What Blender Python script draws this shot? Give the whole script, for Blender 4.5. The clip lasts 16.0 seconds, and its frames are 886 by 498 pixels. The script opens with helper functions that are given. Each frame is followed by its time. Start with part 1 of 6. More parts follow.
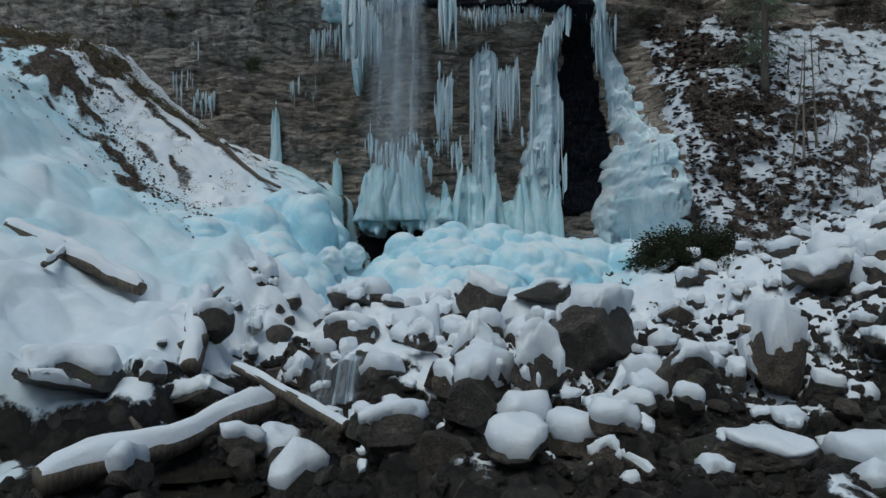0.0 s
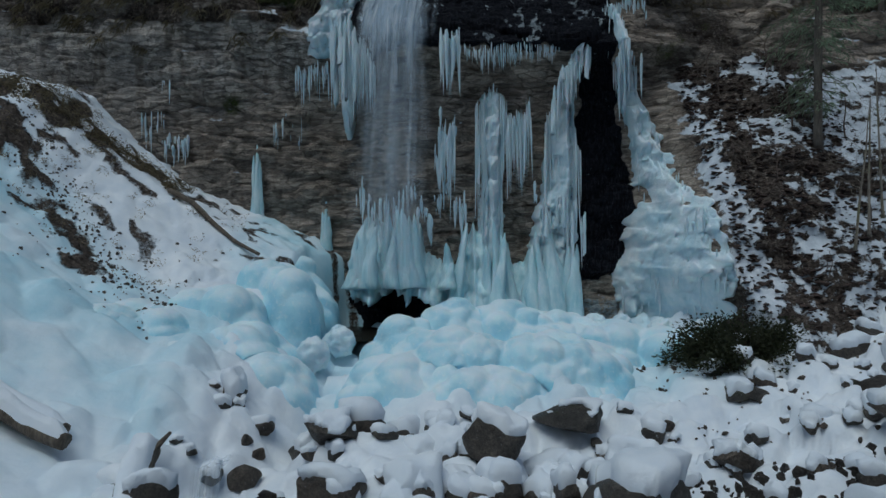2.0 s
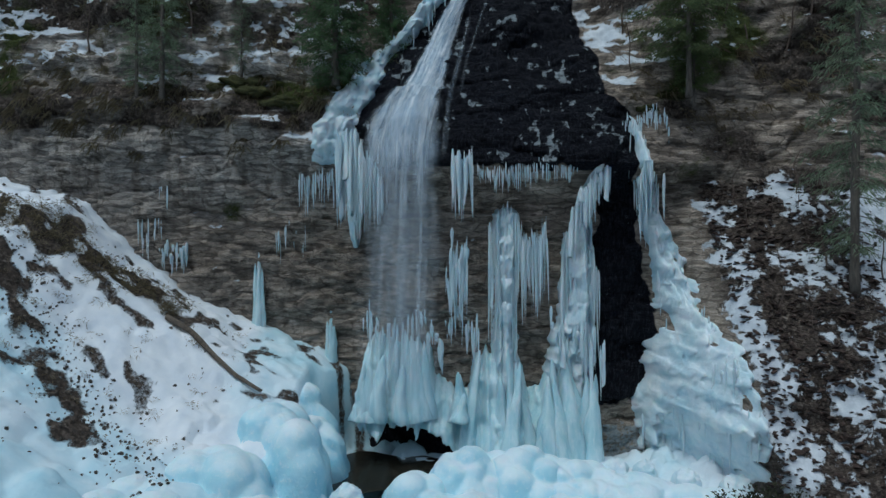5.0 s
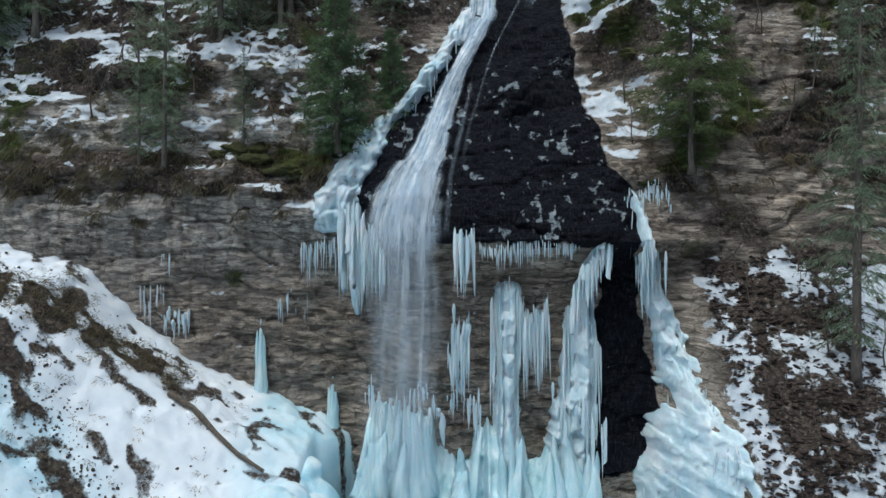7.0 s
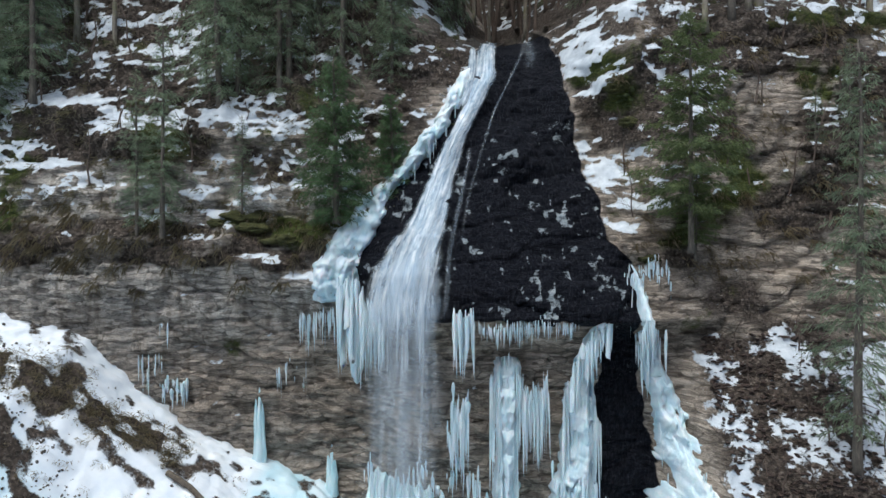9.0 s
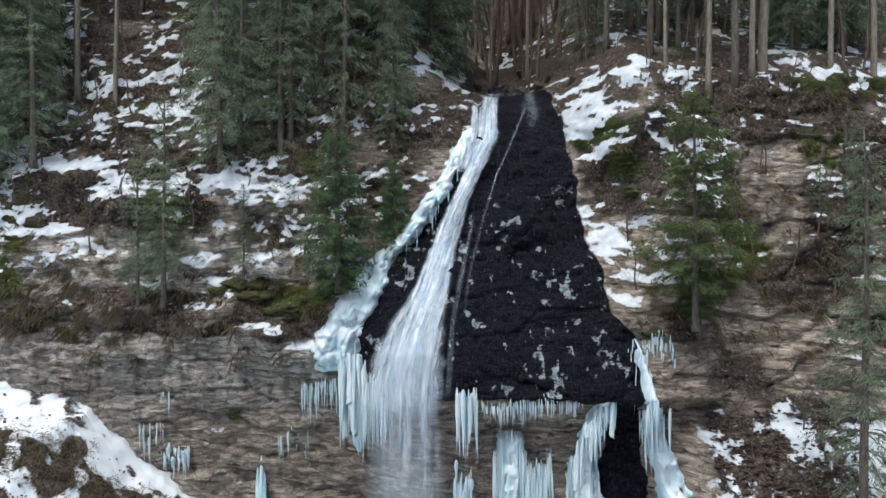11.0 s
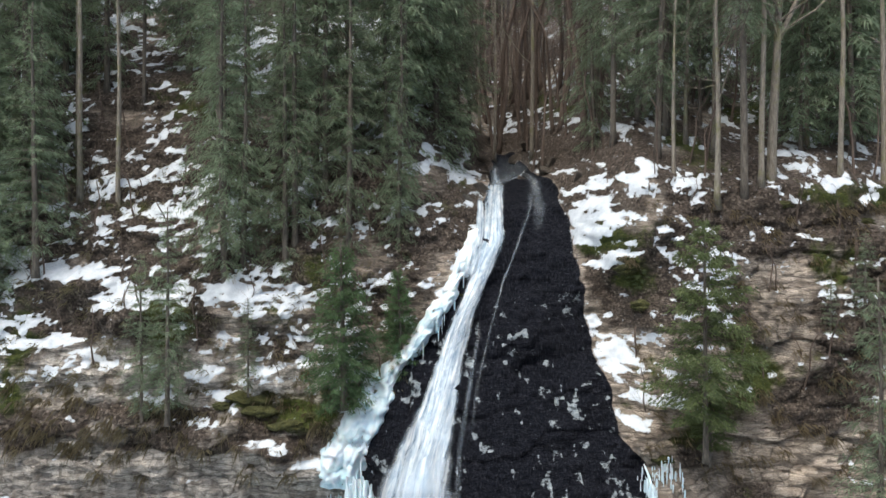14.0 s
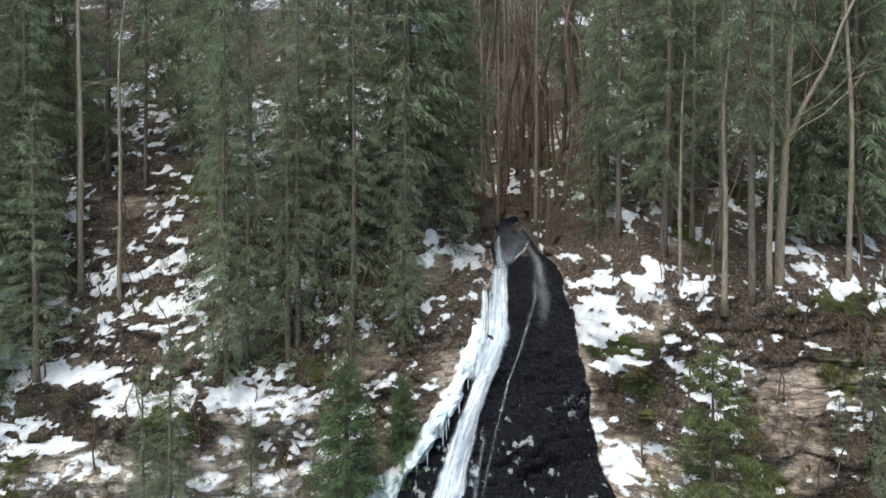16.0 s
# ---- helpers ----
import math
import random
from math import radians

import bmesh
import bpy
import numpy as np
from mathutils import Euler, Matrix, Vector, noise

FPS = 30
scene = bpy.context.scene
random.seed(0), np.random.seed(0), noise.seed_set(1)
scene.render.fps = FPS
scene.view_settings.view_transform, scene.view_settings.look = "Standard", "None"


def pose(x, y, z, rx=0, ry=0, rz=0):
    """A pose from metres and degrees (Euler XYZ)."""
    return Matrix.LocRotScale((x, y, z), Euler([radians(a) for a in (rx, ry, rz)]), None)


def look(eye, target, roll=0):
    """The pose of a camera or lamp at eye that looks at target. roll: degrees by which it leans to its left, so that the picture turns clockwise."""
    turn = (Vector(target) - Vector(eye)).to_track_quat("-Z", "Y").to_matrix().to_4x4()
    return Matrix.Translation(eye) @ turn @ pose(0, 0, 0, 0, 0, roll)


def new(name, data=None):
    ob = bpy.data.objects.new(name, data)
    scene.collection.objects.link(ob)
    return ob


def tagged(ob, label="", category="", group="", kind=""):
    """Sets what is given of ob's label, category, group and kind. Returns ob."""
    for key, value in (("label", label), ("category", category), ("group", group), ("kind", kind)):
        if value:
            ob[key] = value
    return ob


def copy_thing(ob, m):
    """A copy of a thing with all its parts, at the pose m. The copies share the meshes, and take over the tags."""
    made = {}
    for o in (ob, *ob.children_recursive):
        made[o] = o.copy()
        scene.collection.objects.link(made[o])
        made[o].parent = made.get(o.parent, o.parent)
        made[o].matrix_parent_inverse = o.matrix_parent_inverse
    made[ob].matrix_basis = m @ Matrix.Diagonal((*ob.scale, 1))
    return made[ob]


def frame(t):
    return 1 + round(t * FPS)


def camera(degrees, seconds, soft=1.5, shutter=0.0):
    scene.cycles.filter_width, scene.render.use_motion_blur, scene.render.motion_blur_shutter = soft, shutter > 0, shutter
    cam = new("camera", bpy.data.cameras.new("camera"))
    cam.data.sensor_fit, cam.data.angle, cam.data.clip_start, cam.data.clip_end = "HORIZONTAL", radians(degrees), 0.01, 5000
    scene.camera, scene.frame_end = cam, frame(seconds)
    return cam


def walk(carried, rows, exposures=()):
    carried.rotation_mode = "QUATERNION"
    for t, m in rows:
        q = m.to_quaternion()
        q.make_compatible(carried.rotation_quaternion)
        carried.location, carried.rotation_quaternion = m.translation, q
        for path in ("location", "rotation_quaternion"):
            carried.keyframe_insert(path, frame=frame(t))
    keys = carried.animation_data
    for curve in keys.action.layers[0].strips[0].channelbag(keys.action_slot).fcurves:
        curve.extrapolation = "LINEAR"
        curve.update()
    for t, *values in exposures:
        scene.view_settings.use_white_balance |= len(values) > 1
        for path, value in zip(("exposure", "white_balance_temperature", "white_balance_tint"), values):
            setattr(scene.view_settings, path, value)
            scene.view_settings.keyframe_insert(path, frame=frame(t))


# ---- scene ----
cam = camera(70.0, 16.0)
METRES, EYE, TILT, LEAN, TURN = 18.0, 0.0, 0.0, 0.0, 0.0
ROWS = [
    (0.0, 0.0, 0.0, 0.0, 0.0, -0.0, 0.0),
    (0.5, -0.0007, 0.0149, 0.0289, 0.0, -0.03, 0.02),
    (1.0, -0.0016, 0.0329, 0.0564, -0.0, -0.06, 0.04),
    (1.5, -0.0019, 0.0538, 0.0813, 0.01, -0.07, 0.04),
    (2.0, -0.0024, 0.0759, 0.1077, 0.02, -0.16, 0.08),
    (2.5, -0.0031, 0.0953, 0.1392, 0.06, -0.23, 0.09),
    (3.0, -0.0056, 0.1016, 0.1714, 0.05, -0.34, 0.09),
    (3.5, -0.0086, 0.1032, 0.2032, 0.06, -0.39, 0.09),
    (4.0, -0.0116, 0.1039, 0.2336, 0.08, -0.42, 0.12),
    (6.5, -0.0219, 0.1041, 0.3753, 0.11, -0.42, -0.04),
    (7.0, -0.0197, 0.1039, 0.4005, 0.12, -0.44, -0.02),
    (7.5, -0.0185, 0.1042, 0.4276, 0.11, -0.46, 0.01),
    (8.0, -0.018, 0.1048, 0.4558, 0.1, -0.52, 0.05),
    (8.5, -0.0178, 0.1058, 0.4835, 0.13, -0.52, 0.05),
    (9.0, -0.0186, 0.1068, 0.5114, 0.11, -0.53, 0.05),
    (9.5, -0.0191, 0.1077, 0.5387, 0.11, -0.53, 0.06),
    (12.0, -0.0248, 0.1116, 0.6682, 0.13, -0.54, 0.11),
    (12.5, -0.0259, 0.1127, 0.693, 0.15, -0.58, 0.12),
    (13.0, -0.0278, 0.1142, 0.724, 0.12, -0.58, 0.14),
    (13.5, -0.029, 0.1154, 0.7571, 0.15, -0.62, 0.15),
    (14.0, -0.0315, 0.117, 0.7978, 0.13, -0.59, 0.17),
    (14.5, -0.0337, 0.119, 0.841, 0.13, -0.66, 0.17),
    (15.0, -0.0355, 0.1211, 0.8837, 0.14, -0.73, 0.18),
    (15.5, -0.0369, 0.1226, 0.9256, 0.15, -0.74, 0.15),
    (16.0, -0.0381, 0.1238, 0.9673, 0.14, -0.78, 0.15),
]
EXPOSURES = [(0.0, -0.06, 5850, -3), (2.0, -0.36, 5600, -3), (4.0, -0.18, 5460, -4), (6.5, 0.62, 5850, -2), (9.0, 1.07, 6100, 2), (12.5, 1.4, 6480, 4), (16.0, 1.68, 6750, 4)]
walk(cam, [(t, pose(0, 0, EYE, TILT, LEAN, TURN) @ pose(METRES * x, METRES * 1.693 * y, METRES * z, 90 + pitch, roll, yaw)) for t, x, y, z, yaw, pitch, roll in ROWS], EXPOSURES)
SKY, SUN = 0.085, 0.9

# ---- light ----
world = bpy.data.worlds.new("overcast_sky")
scene.world = world
world.use_nodes = True
wn = world.node_tree
sky = wn.nodes.new("ShaderNodeTexSky")
sky.sky_type, sky.sun_disc = "NISHITA", False
sky.sun_elevation, sky.sun_rotation = radians(64), radians(208)
sky.air_density, sky.dust_density = 1.0, 3.0
wn.nodes["Background"].inputs["Strength"].default_value = SKY
wn.links.new(sky.outputs[0], wn.nodes["Background"].inputs["Color"])
sun = new("sun", bpy.data.lights.new("sun", "SUN"))
sun.data.energy, sun.data.angle, sun.data.color = SUN, radians(35), (1.0, 0.96, 0.9)
sun.matrix_world = look((-10, -8, 50), (0, 10, 0))


# ---- noise and mesh helpers ----
def hash3(i, j, k):
    n = (i.astype(np.int64) * 374761393 + j.astype(np.int64) * 668265263 + k.astype(np.int64) * 2147483647 + 12345) & 0xFFFFFFFF
    n = ((n ^ (n >> 13)) * 1274126177) & 0xFFFFFFFF
    n = ((n ^ (n >> 16)) * 1103515245) & 0xFFFFFFFF
    return ((n ^ (n >> 15)) & 0xFFFFFF) / float(0xFFFFFF)


def vnoise(x, y, z):
    """Smooth value noise in -1..1."""
    x, y, z = np.broadcast_arrays(np.asarray(x, float), np.asarray(y, float), np.asarray(z, float))
    i, j, k = np.floor(x), np.floor(y), np.floor(z)
    u, v, w = x - i, y - j, z - k
    u, v, w = (a * a * (3 - 2 * a) for a in (u, v, w))
    out = 0.0
    for a in (0, 1):
        for b in (0, 1):
            for c in (0, 1):
                out = out + hash3(i + a, j + b, k + c) * (u if a else 1 - u) * (v if b else 1 - v) * (w if c else 1 - w)
    return out * 2 - 1


def fbm(x, y, z, octaves=4, gain=0.5):
    total, amp = 0.0, 1.0
    for o in range(octaves):
        f = 2.03 ** o
        total = total + amp * vnoise(x * f + 17.3 * o, y * f - 9.1 * o, z * f + 4.7 * o)
        amp *= gain
    return total


def cells(x, y, seed=0.0):
    """Distance to the nearest and next of jittered points, one a unit square, and a random number for the nearest."""
    x, y = np.broadcast_arrays(np.asarray(x, float), np.asarray(y, float))
    i, j = np.floor(x), np.floor(y)
    f1, f2, who = np.full(x.shape, 9.0), np.full(x.shape, 9.0), np.zeros(x.shape)
    for a in (-1, 0, 1):
        for b in (-1, 0, 1):
            k = np.full(x.shape, float(seed))
            px = i + a + 0.1 + 0.8 * hash3(i + a, j + b, k)
            py = j + b + 0.1 + 0.8 * hash3(i + a, j + b, k + 71)
            d = np.hypot(px - x, py - y)
            near = d < f1
            f2 = np.where(near, f1, np.minimum(f2, d))
            who = np.where(near, hash3(i + a, j + b, k + 133), who)
            f1 = np.where(near, d, f1)
    return f1, f2, who


def cells3(P, seed=0.0):
    """Distance to the nearest of jittered points, one a unit cube."""
    I = np.floor(P)
    f1 = np.full(P.shape[:-1], 9.0)
    for a in (-1, 0, 1):
        for b in (-1, 0, 1):
            for c in (-1, 0, 1):
                i, j, k = I[..., 0] + a, I[..., 1] + b, I[..., 2] + c
                q = np.stack([i + 0.1 + 0.8 * hash3(i, j, k + seed), j + 0.1 + 0.8 * hash3(i, j, k + seed + 57), k + 0.1 + 0.8 * hash3(i, j, k + seed + 91)], -1)
                f1 = np.minimum(f1, np.linalg.norm(P - q, axis=-1))
    return f1


def ss(a, b, x):
    t = np.clip((np.asarray(x, float) - a) / (b - a), 0, 1)
    return t * t * (3 - 2 * t)


def smax(a, b, k):
    h = np.clip(0.5 + 0.5 * (a - b) / k, 0, 1)
    return b + (a - b) * h + k * h * (1 - h)


def mesh_of(name, verts, faces, smooth=True, mask=None, mask2=None):
    """A mesh from arrays of vertices and of triangles or quads."""
    verts, faces = np.asarray(verts, np.float32), np.asarray(faces, np.int32)
    me = bpy.data.meshes.new(name)
    n, k = faces.shape
    me.vertices.add(len(verts))
    me.vertices.foreach_set("co", verts.ravel())
    me.loops.add(n * k)
    me.loops.foreach_set("vertex_index", faces.ravel())
    me.polygons.add(n)
    me.polygons.foreach_set("loop_start", np.arange(0, n * k, k, dtype=np.int32))
    me.polygons.foreach_set("use_smooth", np.full(n, smooth))
    me.update(calc_edges=True)
    for key, m in (("mask", mask), ("mask_b", mask2)):
        if m is not None:
            at = me.attributes.new(key, "FLOAT_COLOR", "POINT")
            at.data.foreach_set("color", np.asarray(m, np.float32).ravel())
    return me


def grid_faces(rows, cols, wrap=False):
    r, c = np.meshgrid(np.arange(rows - 1), np.arange(cols if wrap else cols - 1), indexing="ij")
    a, b = r * cols + c, r * cols + (c + 1) % cols
    return np.stack([a, b, b + cols, a + cols], -1).reshape(-1, 4)


def grid_normals(X, Y, Z):
    P = np.stack([X, Y, Z], -1)
    n = np.cross(np.gradient(P, axis=1), np.gradient(P, axis=0))
    return n / np.maximum(np.linalg.norm(n, axis=-1, keepdims=True), 1e-9)


def thing(name, label, category, group="", kind="", at=(0, 0, 0)):
    ob = new(name)
    ob.location = at
    return tagged(ob, label, category, group, kind)


def part(name, me, material, parent, label=""):
    ob = new(name, me)
    if material and not me.materials:
        me.materials.append(material)
    ob.parent = parent
    return tagged(ob, label)


def single(name, me, material, label, category, group="", kind="", at=(0, 0, 0)):
    ob = new(name, me)
    if not me.materials:
        me.materials.append(material)
    ob.location = at
    return tagged(ob, label, category, group, kind)


def joined(pieces):
    """Joins (verts, faces) pairs into one pair."""
    vs, fs, n = [], [], 0
    for v, f in pieces:
        vs.append(v)
        fs.append(np.asarray(f) + n)
        n += len(v)
    return np.concatenate(vs), np.concatenate(fs)


def tube(points, radii, sides=6, seed=0, rough=0.0, cap=True):
    """A tapered tube along points; (verts, quad faces)."""
    P = np.asarray(points, float)
    T = np.gradient(P, axis=0)
    T /= np.maximum(np.linalg.norm(T, axis=1, keepdims=True), 1e-9)
    ref = np.array([0.0, 0.0, 1.0]) if abs(T[0, 2]) < 0.9 else np.array([1.0, 0.0, 0.0])
    U = np.cross(T, ref)
    U /= np.maximum(np.linalg.norm(U, axis=1, keepdims=True), 1e-9)
    V = np.cross(T, U)
    a = np.linspace(0, 2 * np.pi, sides, endpoint=False)
    R = np.asarray(radii, float)[:, None] * np.ones(sides)
    if rough:
        k = np.arange(len(P))[:, None]
        R = R * (1 + rough * vnoise(np.cos(a)[None] * 1.6 + seed, np.sin(a)[None] * 1.6, k * 0.55 + seed * 3.1))
    ring = P[:, None] + R[..., None] * (np.cos(a)[None, :, None] * U[:, None] + np.sin(a)[None, :, None] * V[:, None])
    v = ring.reshape(-1, 3)
    f = grid_faces(len(P), sides, True)
    if cap:
        v = np.concatenate([v, P[:1], P[-1:]])
        n, last = len(P) * sides, (len(P) - 1) * sides
        i = np.arange(sides)
        j = (i + 1) % sides
        f = np.concatenate([f, np.stack([j, i, np.full(sides, n), np.full(sides, n)], -1), np.stack([last + i, last + j, np.full(sides, n + 1), np.full(sides, n + 1)], -1)])
        tri = f[-2 * sides:, :3]
        f = np.concatenate([f[:-2 * sides], np.stack([tri[:, 0], tri[:, 1], tri[:, 2], tri[:, 2]], -1)])
    return v, f


def clean_quads(me_name, v, f, smooth=True):
    """A mesh of quads some of which are really triangles (last corner doubled)."""
    me = bpy.data.meshes.new(me_name)
    f = np.asarray(f)
    tri = f[:, 2] == f[:, 3]
    quads, tris = f[~tri], f[tri][:, :3]
    me.vertices.add(len(v))
    me.vertices.foreach_set("co", np.asarray(v, np.float32).ravel())
    loops = np.concatenate([quads.ravel(), tris.ravel()]).astype(np.int32)
    me.loops.add(len(loops))
    me.loops.foreach_set("vertex_index", loops)
    n = len(quads) + len(tris)
    me.polygons.add(n)
    starts = np.concatenate([np.arange(len(quads)) * 4, len(quads) * 4 + np.arange(len(tris)) * 3]).astype(np.int32)
    me.polygons.foreach_set("loop_start", starts)
    me.polygons.foreach_set("use_smooth", np.full(n, smooth))
    me.update(calc_edges=True)
    return me


# ---- materials ----
class Nodes:
    """A small helper to wire a node material."""

    def __init__(self, name):
        self.mat = bpy.data.materials.new(name)
        self.mat.use_nodes = True
        self.tree = self.mat.node_tree
        self.bsdf = self.tree.nodes["Principled BSDF"]
        self.out = self.tree.nodes["Material Output"]
        self.geo = self.tree.nodes.new("ShaderNodeNewGeometry")

    def add(self, kind, **inputs):
        n = self.tree.nodes.new(kind)
        for k, v in inputs.items():
            self.put(n, k, v)
        return n

    def put(self, n, key, v):
        s = n.inputs[int(key[1:])] if key[0] == "i" and key[1:].isdigit() else n.inputs[key.replace("_", " ")]
        if hasattr(v, "is_output"):
            self.tree.links.new(v, s)
        else:
            s.default_value = v

    def where(self, scale=(1, 1, 1), obj=False):
        src = self.add("ShaderNodeTexCoord").outputs["Object"] if obj else self.geo.outputs["Position"]
        m = self.add("ShaderNodeMapping", Vector=src, Scale=scale)
        return m.outputs[0]

    def noise(self, scale, detail=5, rough=0.55, at=None, distort=0.0):
        n = self.add("ShaderNodeTexNoise", Scale=scale, Detail=detail, Roughness=rough, Distortion=distort, Vector=at or self.geo.outputs["Position"])
        return n.outputs["Fac"]

    def ramp(self, fac, stops):
        n = self.add("ShaderNodeValToRGB", Fac=fac)
        e = n.color_ramp.elements
        while len(e) < len(stops):
            e.new(0.5)
        for el, (p, c) in zip(e, stops):
            el.position = p
            el.color = (*c, 1) if isinstance(c, tuple) else (c, c, c, 1)
        return n.outputs[0]

    def mix(self, fac, a, b, kind="MIX"):
        n = self.tree.nodes.new("ShaderNodeMix")
        n.data_type, n.blend_type = "RGBA", kind
        for i, v in ((0, fac), (6, a), (7, b)):
            if hasattr(v, "is_output"):
                self.tree.links.new(v, n.inputs[i])
            else:
                n.inputs[i].default_value = (*v, 1) if isinstance(v, tuple) else v
        return n.outputs[2]

    def math(self, op, a, b=0.0, clamp=False):
        n = self.tree.nodes.new("ShaderNodeMath")
        n.operation, n.use_clamp = op, clamp
        for i, v in enumerate((a, b)):
            if hasattr(v, "is_output"):
                self.tree.links.new(v, n.inputs[i])
            else:
                n.inputs[i].default_value = v
        return n.outputs[0]

    def mask(self, name="mask"):
        n = self.tree.nodes.new("ShaderNodeAttribute")
        n.attribute_name = name
        s = self.add("ShaderNodeSeparateColor", Color=n.outputs["Color"])
        return s.outputs[0], s.outputs[1], s.outputs[2]

    def done(self, color, rough=0.8, bump=None, strength=0.4, distance=0.05, **rest):
        self.put(self.bsdf, "Base Color", (*color, 1) if isinstance(color, tuple) else color)
        self.put(self.bsdf, "Roughness", rough)
        if bump is not None:
            b = self.add("ShaderNodeBump", Height=bump, Strength=strength, Distance=distance)
            self.tree.links.new(b.outputs[0], self.bsdf.inputs["Normal"])
        for k, v in rest.items():
            self.put(self.bsdf, k, v)
        return self.mat


def edge(m, value, noise_fac, width=0.12, amount=0.5):
    """A mask with a ragged border."""
    a = m.math("ADD", value, m.math("MULTIPLY", m.math("SUBTRACT", noise_fac, 0.5), amount))
    return m.math("DIVIDE", m.math("SUBTRACT", a, 0.5 - width / 2), width, True)


SNOW = (0.83, 0.86, 0.9)


def terrain_material(name, tone=1.0, bedded=True):
    """Rock with snow, brown litter, moss, wet dark stone; which lies where comes from the masks."""
    m = Nodes(name)
    snow, litter, wet = m.mask()
    moss, ice, pale = m.mask("mask_b")
    fine = m.noise(9, 8, 0.7)
    big = m.noise(0.55, 5, 0.6)
    bed = m.noise(1.0, 6, 0.65, at=m.where((0.9, 0.9, 7.5)), distort=0.6)
    streak = m.noise(1.0, 5, 0.6, at=m.where((3.5, 3.5, 0.35)))
    grain = m.noise(55, 4, 0.7)
    rock = m.ramp(bed if bedded else fine, [(0.3, (0.2 * tone, 0.165 * tone, 0.14 * tone)), (0.46, (0.36 * tone, 0.31 * tone, 0.265 * tone)), (0.6, (0.46 * tone, 0.405 * tone, 0.355 * tone)), (0.8, (0.56 * tone, 0.51 * tone, 0.46 * tone))])
    tan = m.ramp(fine, [(0.3, (0.14 * tone, 0.12 * tone, 0.102 * tone)), (0.7, (0.34 * tone, 0.302 * tone, 0.262 * tone))])
    rock = m.mix(m.ramp(big, [(0.42, 0.0), (0.62, 0.75)]), rock, tan)
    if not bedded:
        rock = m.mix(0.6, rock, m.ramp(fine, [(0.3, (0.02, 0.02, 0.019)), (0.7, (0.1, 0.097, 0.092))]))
    grey = m.ramp(fine, [(0.25, (0.27, 0.262, 0.25)), (0.75, (0.62, 0.6, 0.575))])
    rock = m.mix(m.math("MULTIPLY", pale, m.ramp(streak, [(0.3, 0.35), (0.65, 1.0)])), rock, grey)
    rock = m.mix(m.ramp(streak, [(0.32, 0.45), (0.5, 0.0)]), rock, (0.09, 0.078, 0.066))
    cells = m.add("ShaderNodeTexVoronoi", Scale=16.0, Vector=m.geo.outputs["Position"])
    warp = m.add("ShaderNodeTexNoise", Scale=1.3, Detail=4.0, Vector=m.geo.outputs["Position"]).outputs["Color"]
    bent = m.add("ShaderNodeVectorMath", i0=m.where((1.3, 1.3, 5.2)), i1=m.mix(1.0, warp, (0.5, 0.5, 0.5), "MULTIPLY"))
    crack = m.add("ShaderNodeTexVoronoi", Scale=1.0, Vector=bent.outputs[0])
    crack.feature = "DISTANCE_TO_EDGE"
    crackf = m.ramp(m.math("ADD", crack.outputs["Distance"], m.math("MULTIPLY", m.math("SUBTRACT", fine, 0.5), 0.12)), [(0.0, 1.0), (0.05, 0.0)])
    thin = m.add("ShaderNodeTexVoronoi", Scale=2.6, Vector=bent.outputs[0])
    thin.feature = "DISTANCE_TO_EDGE"
    thinf = m.math("MULTIPLY", m.ramp(m.math("ADD", thin.outputs["Distance"], m.math("MULTIPLY", m.math("SUBTRACT", fine, 0.5), 0.16)), [(0.0, 1.0), (0.06, 0.0)]), m.ramp(big, [(0.4, 0.25), (0.6, 0.9)]))
    crackf = m.math("MAXIMUM", crackf, thinf)
    rock = m.mix(m.math("MULTIPLY", crackf, 0.55 if bedded else 0.0), rock, (0.022, 0.018, 0.014))
    if bedded:
        chips = m.add("ShaderNodeTexVoronoi", Scale=2.2, Vector=bent.outputs[0])
        tone_of = m.add("ShaderNodeSeparateColor", Color=chips.outputs["Color"]).outputs[0]
        rock = m.mix(0.85, rock, m.ramp(tone_of, [(0.0, (0.62, 0.57, 0.53)), (0.5, (1.22, 1.16, 1.1)), (1.0, (1.85, 1.75, 1.65))]), "MULTIPLY")
    rock = m.mix(m.ramp(grain, [(0.35, 0.5), (0.55, 0.0)]), rock, (0.06, 0.05, 0.042))
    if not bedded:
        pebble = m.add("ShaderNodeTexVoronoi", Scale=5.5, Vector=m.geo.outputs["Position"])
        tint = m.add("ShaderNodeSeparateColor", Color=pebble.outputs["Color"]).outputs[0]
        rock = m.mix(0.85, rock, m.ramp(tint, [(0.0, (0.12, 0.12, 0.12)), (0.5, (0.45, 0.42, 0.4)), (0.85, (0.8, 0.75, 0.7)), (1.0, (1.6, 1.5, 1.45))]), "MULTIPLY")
        # near-black gaps between pebbles: damp, plus contact shade put into the colour
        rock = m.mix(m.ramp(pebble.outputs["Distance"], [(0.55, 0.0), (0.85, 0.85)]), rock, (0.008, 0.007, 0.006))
    leaf = m.ramp(cells.outputs["Color"], [(0.0, (0.022, 0.017, 0.014)), (0.4, (0.078, 0.058, 0.047)), (0.75, (0.155, 0.122, 0.1)), (1.0, (0.32, 0.275, 0.23))])
    leaf = m.mix(m.ramp(fine, [(0.35, 0.8), (0.6, 0.0)]), leaf, (0.025, 0.018, 0.012))
    rock = m.mix(edge(m, litter, fine, 0.3, 0.7), rock, leaf)
    green = m.ramp(m.noise(14, 6, 0.7), [(0.3, (0.018, 0.028, 0.008)), (0.55, (0.07, 0.085, 0.016)), (0.8, (0.17, 0.16, 0.035))])
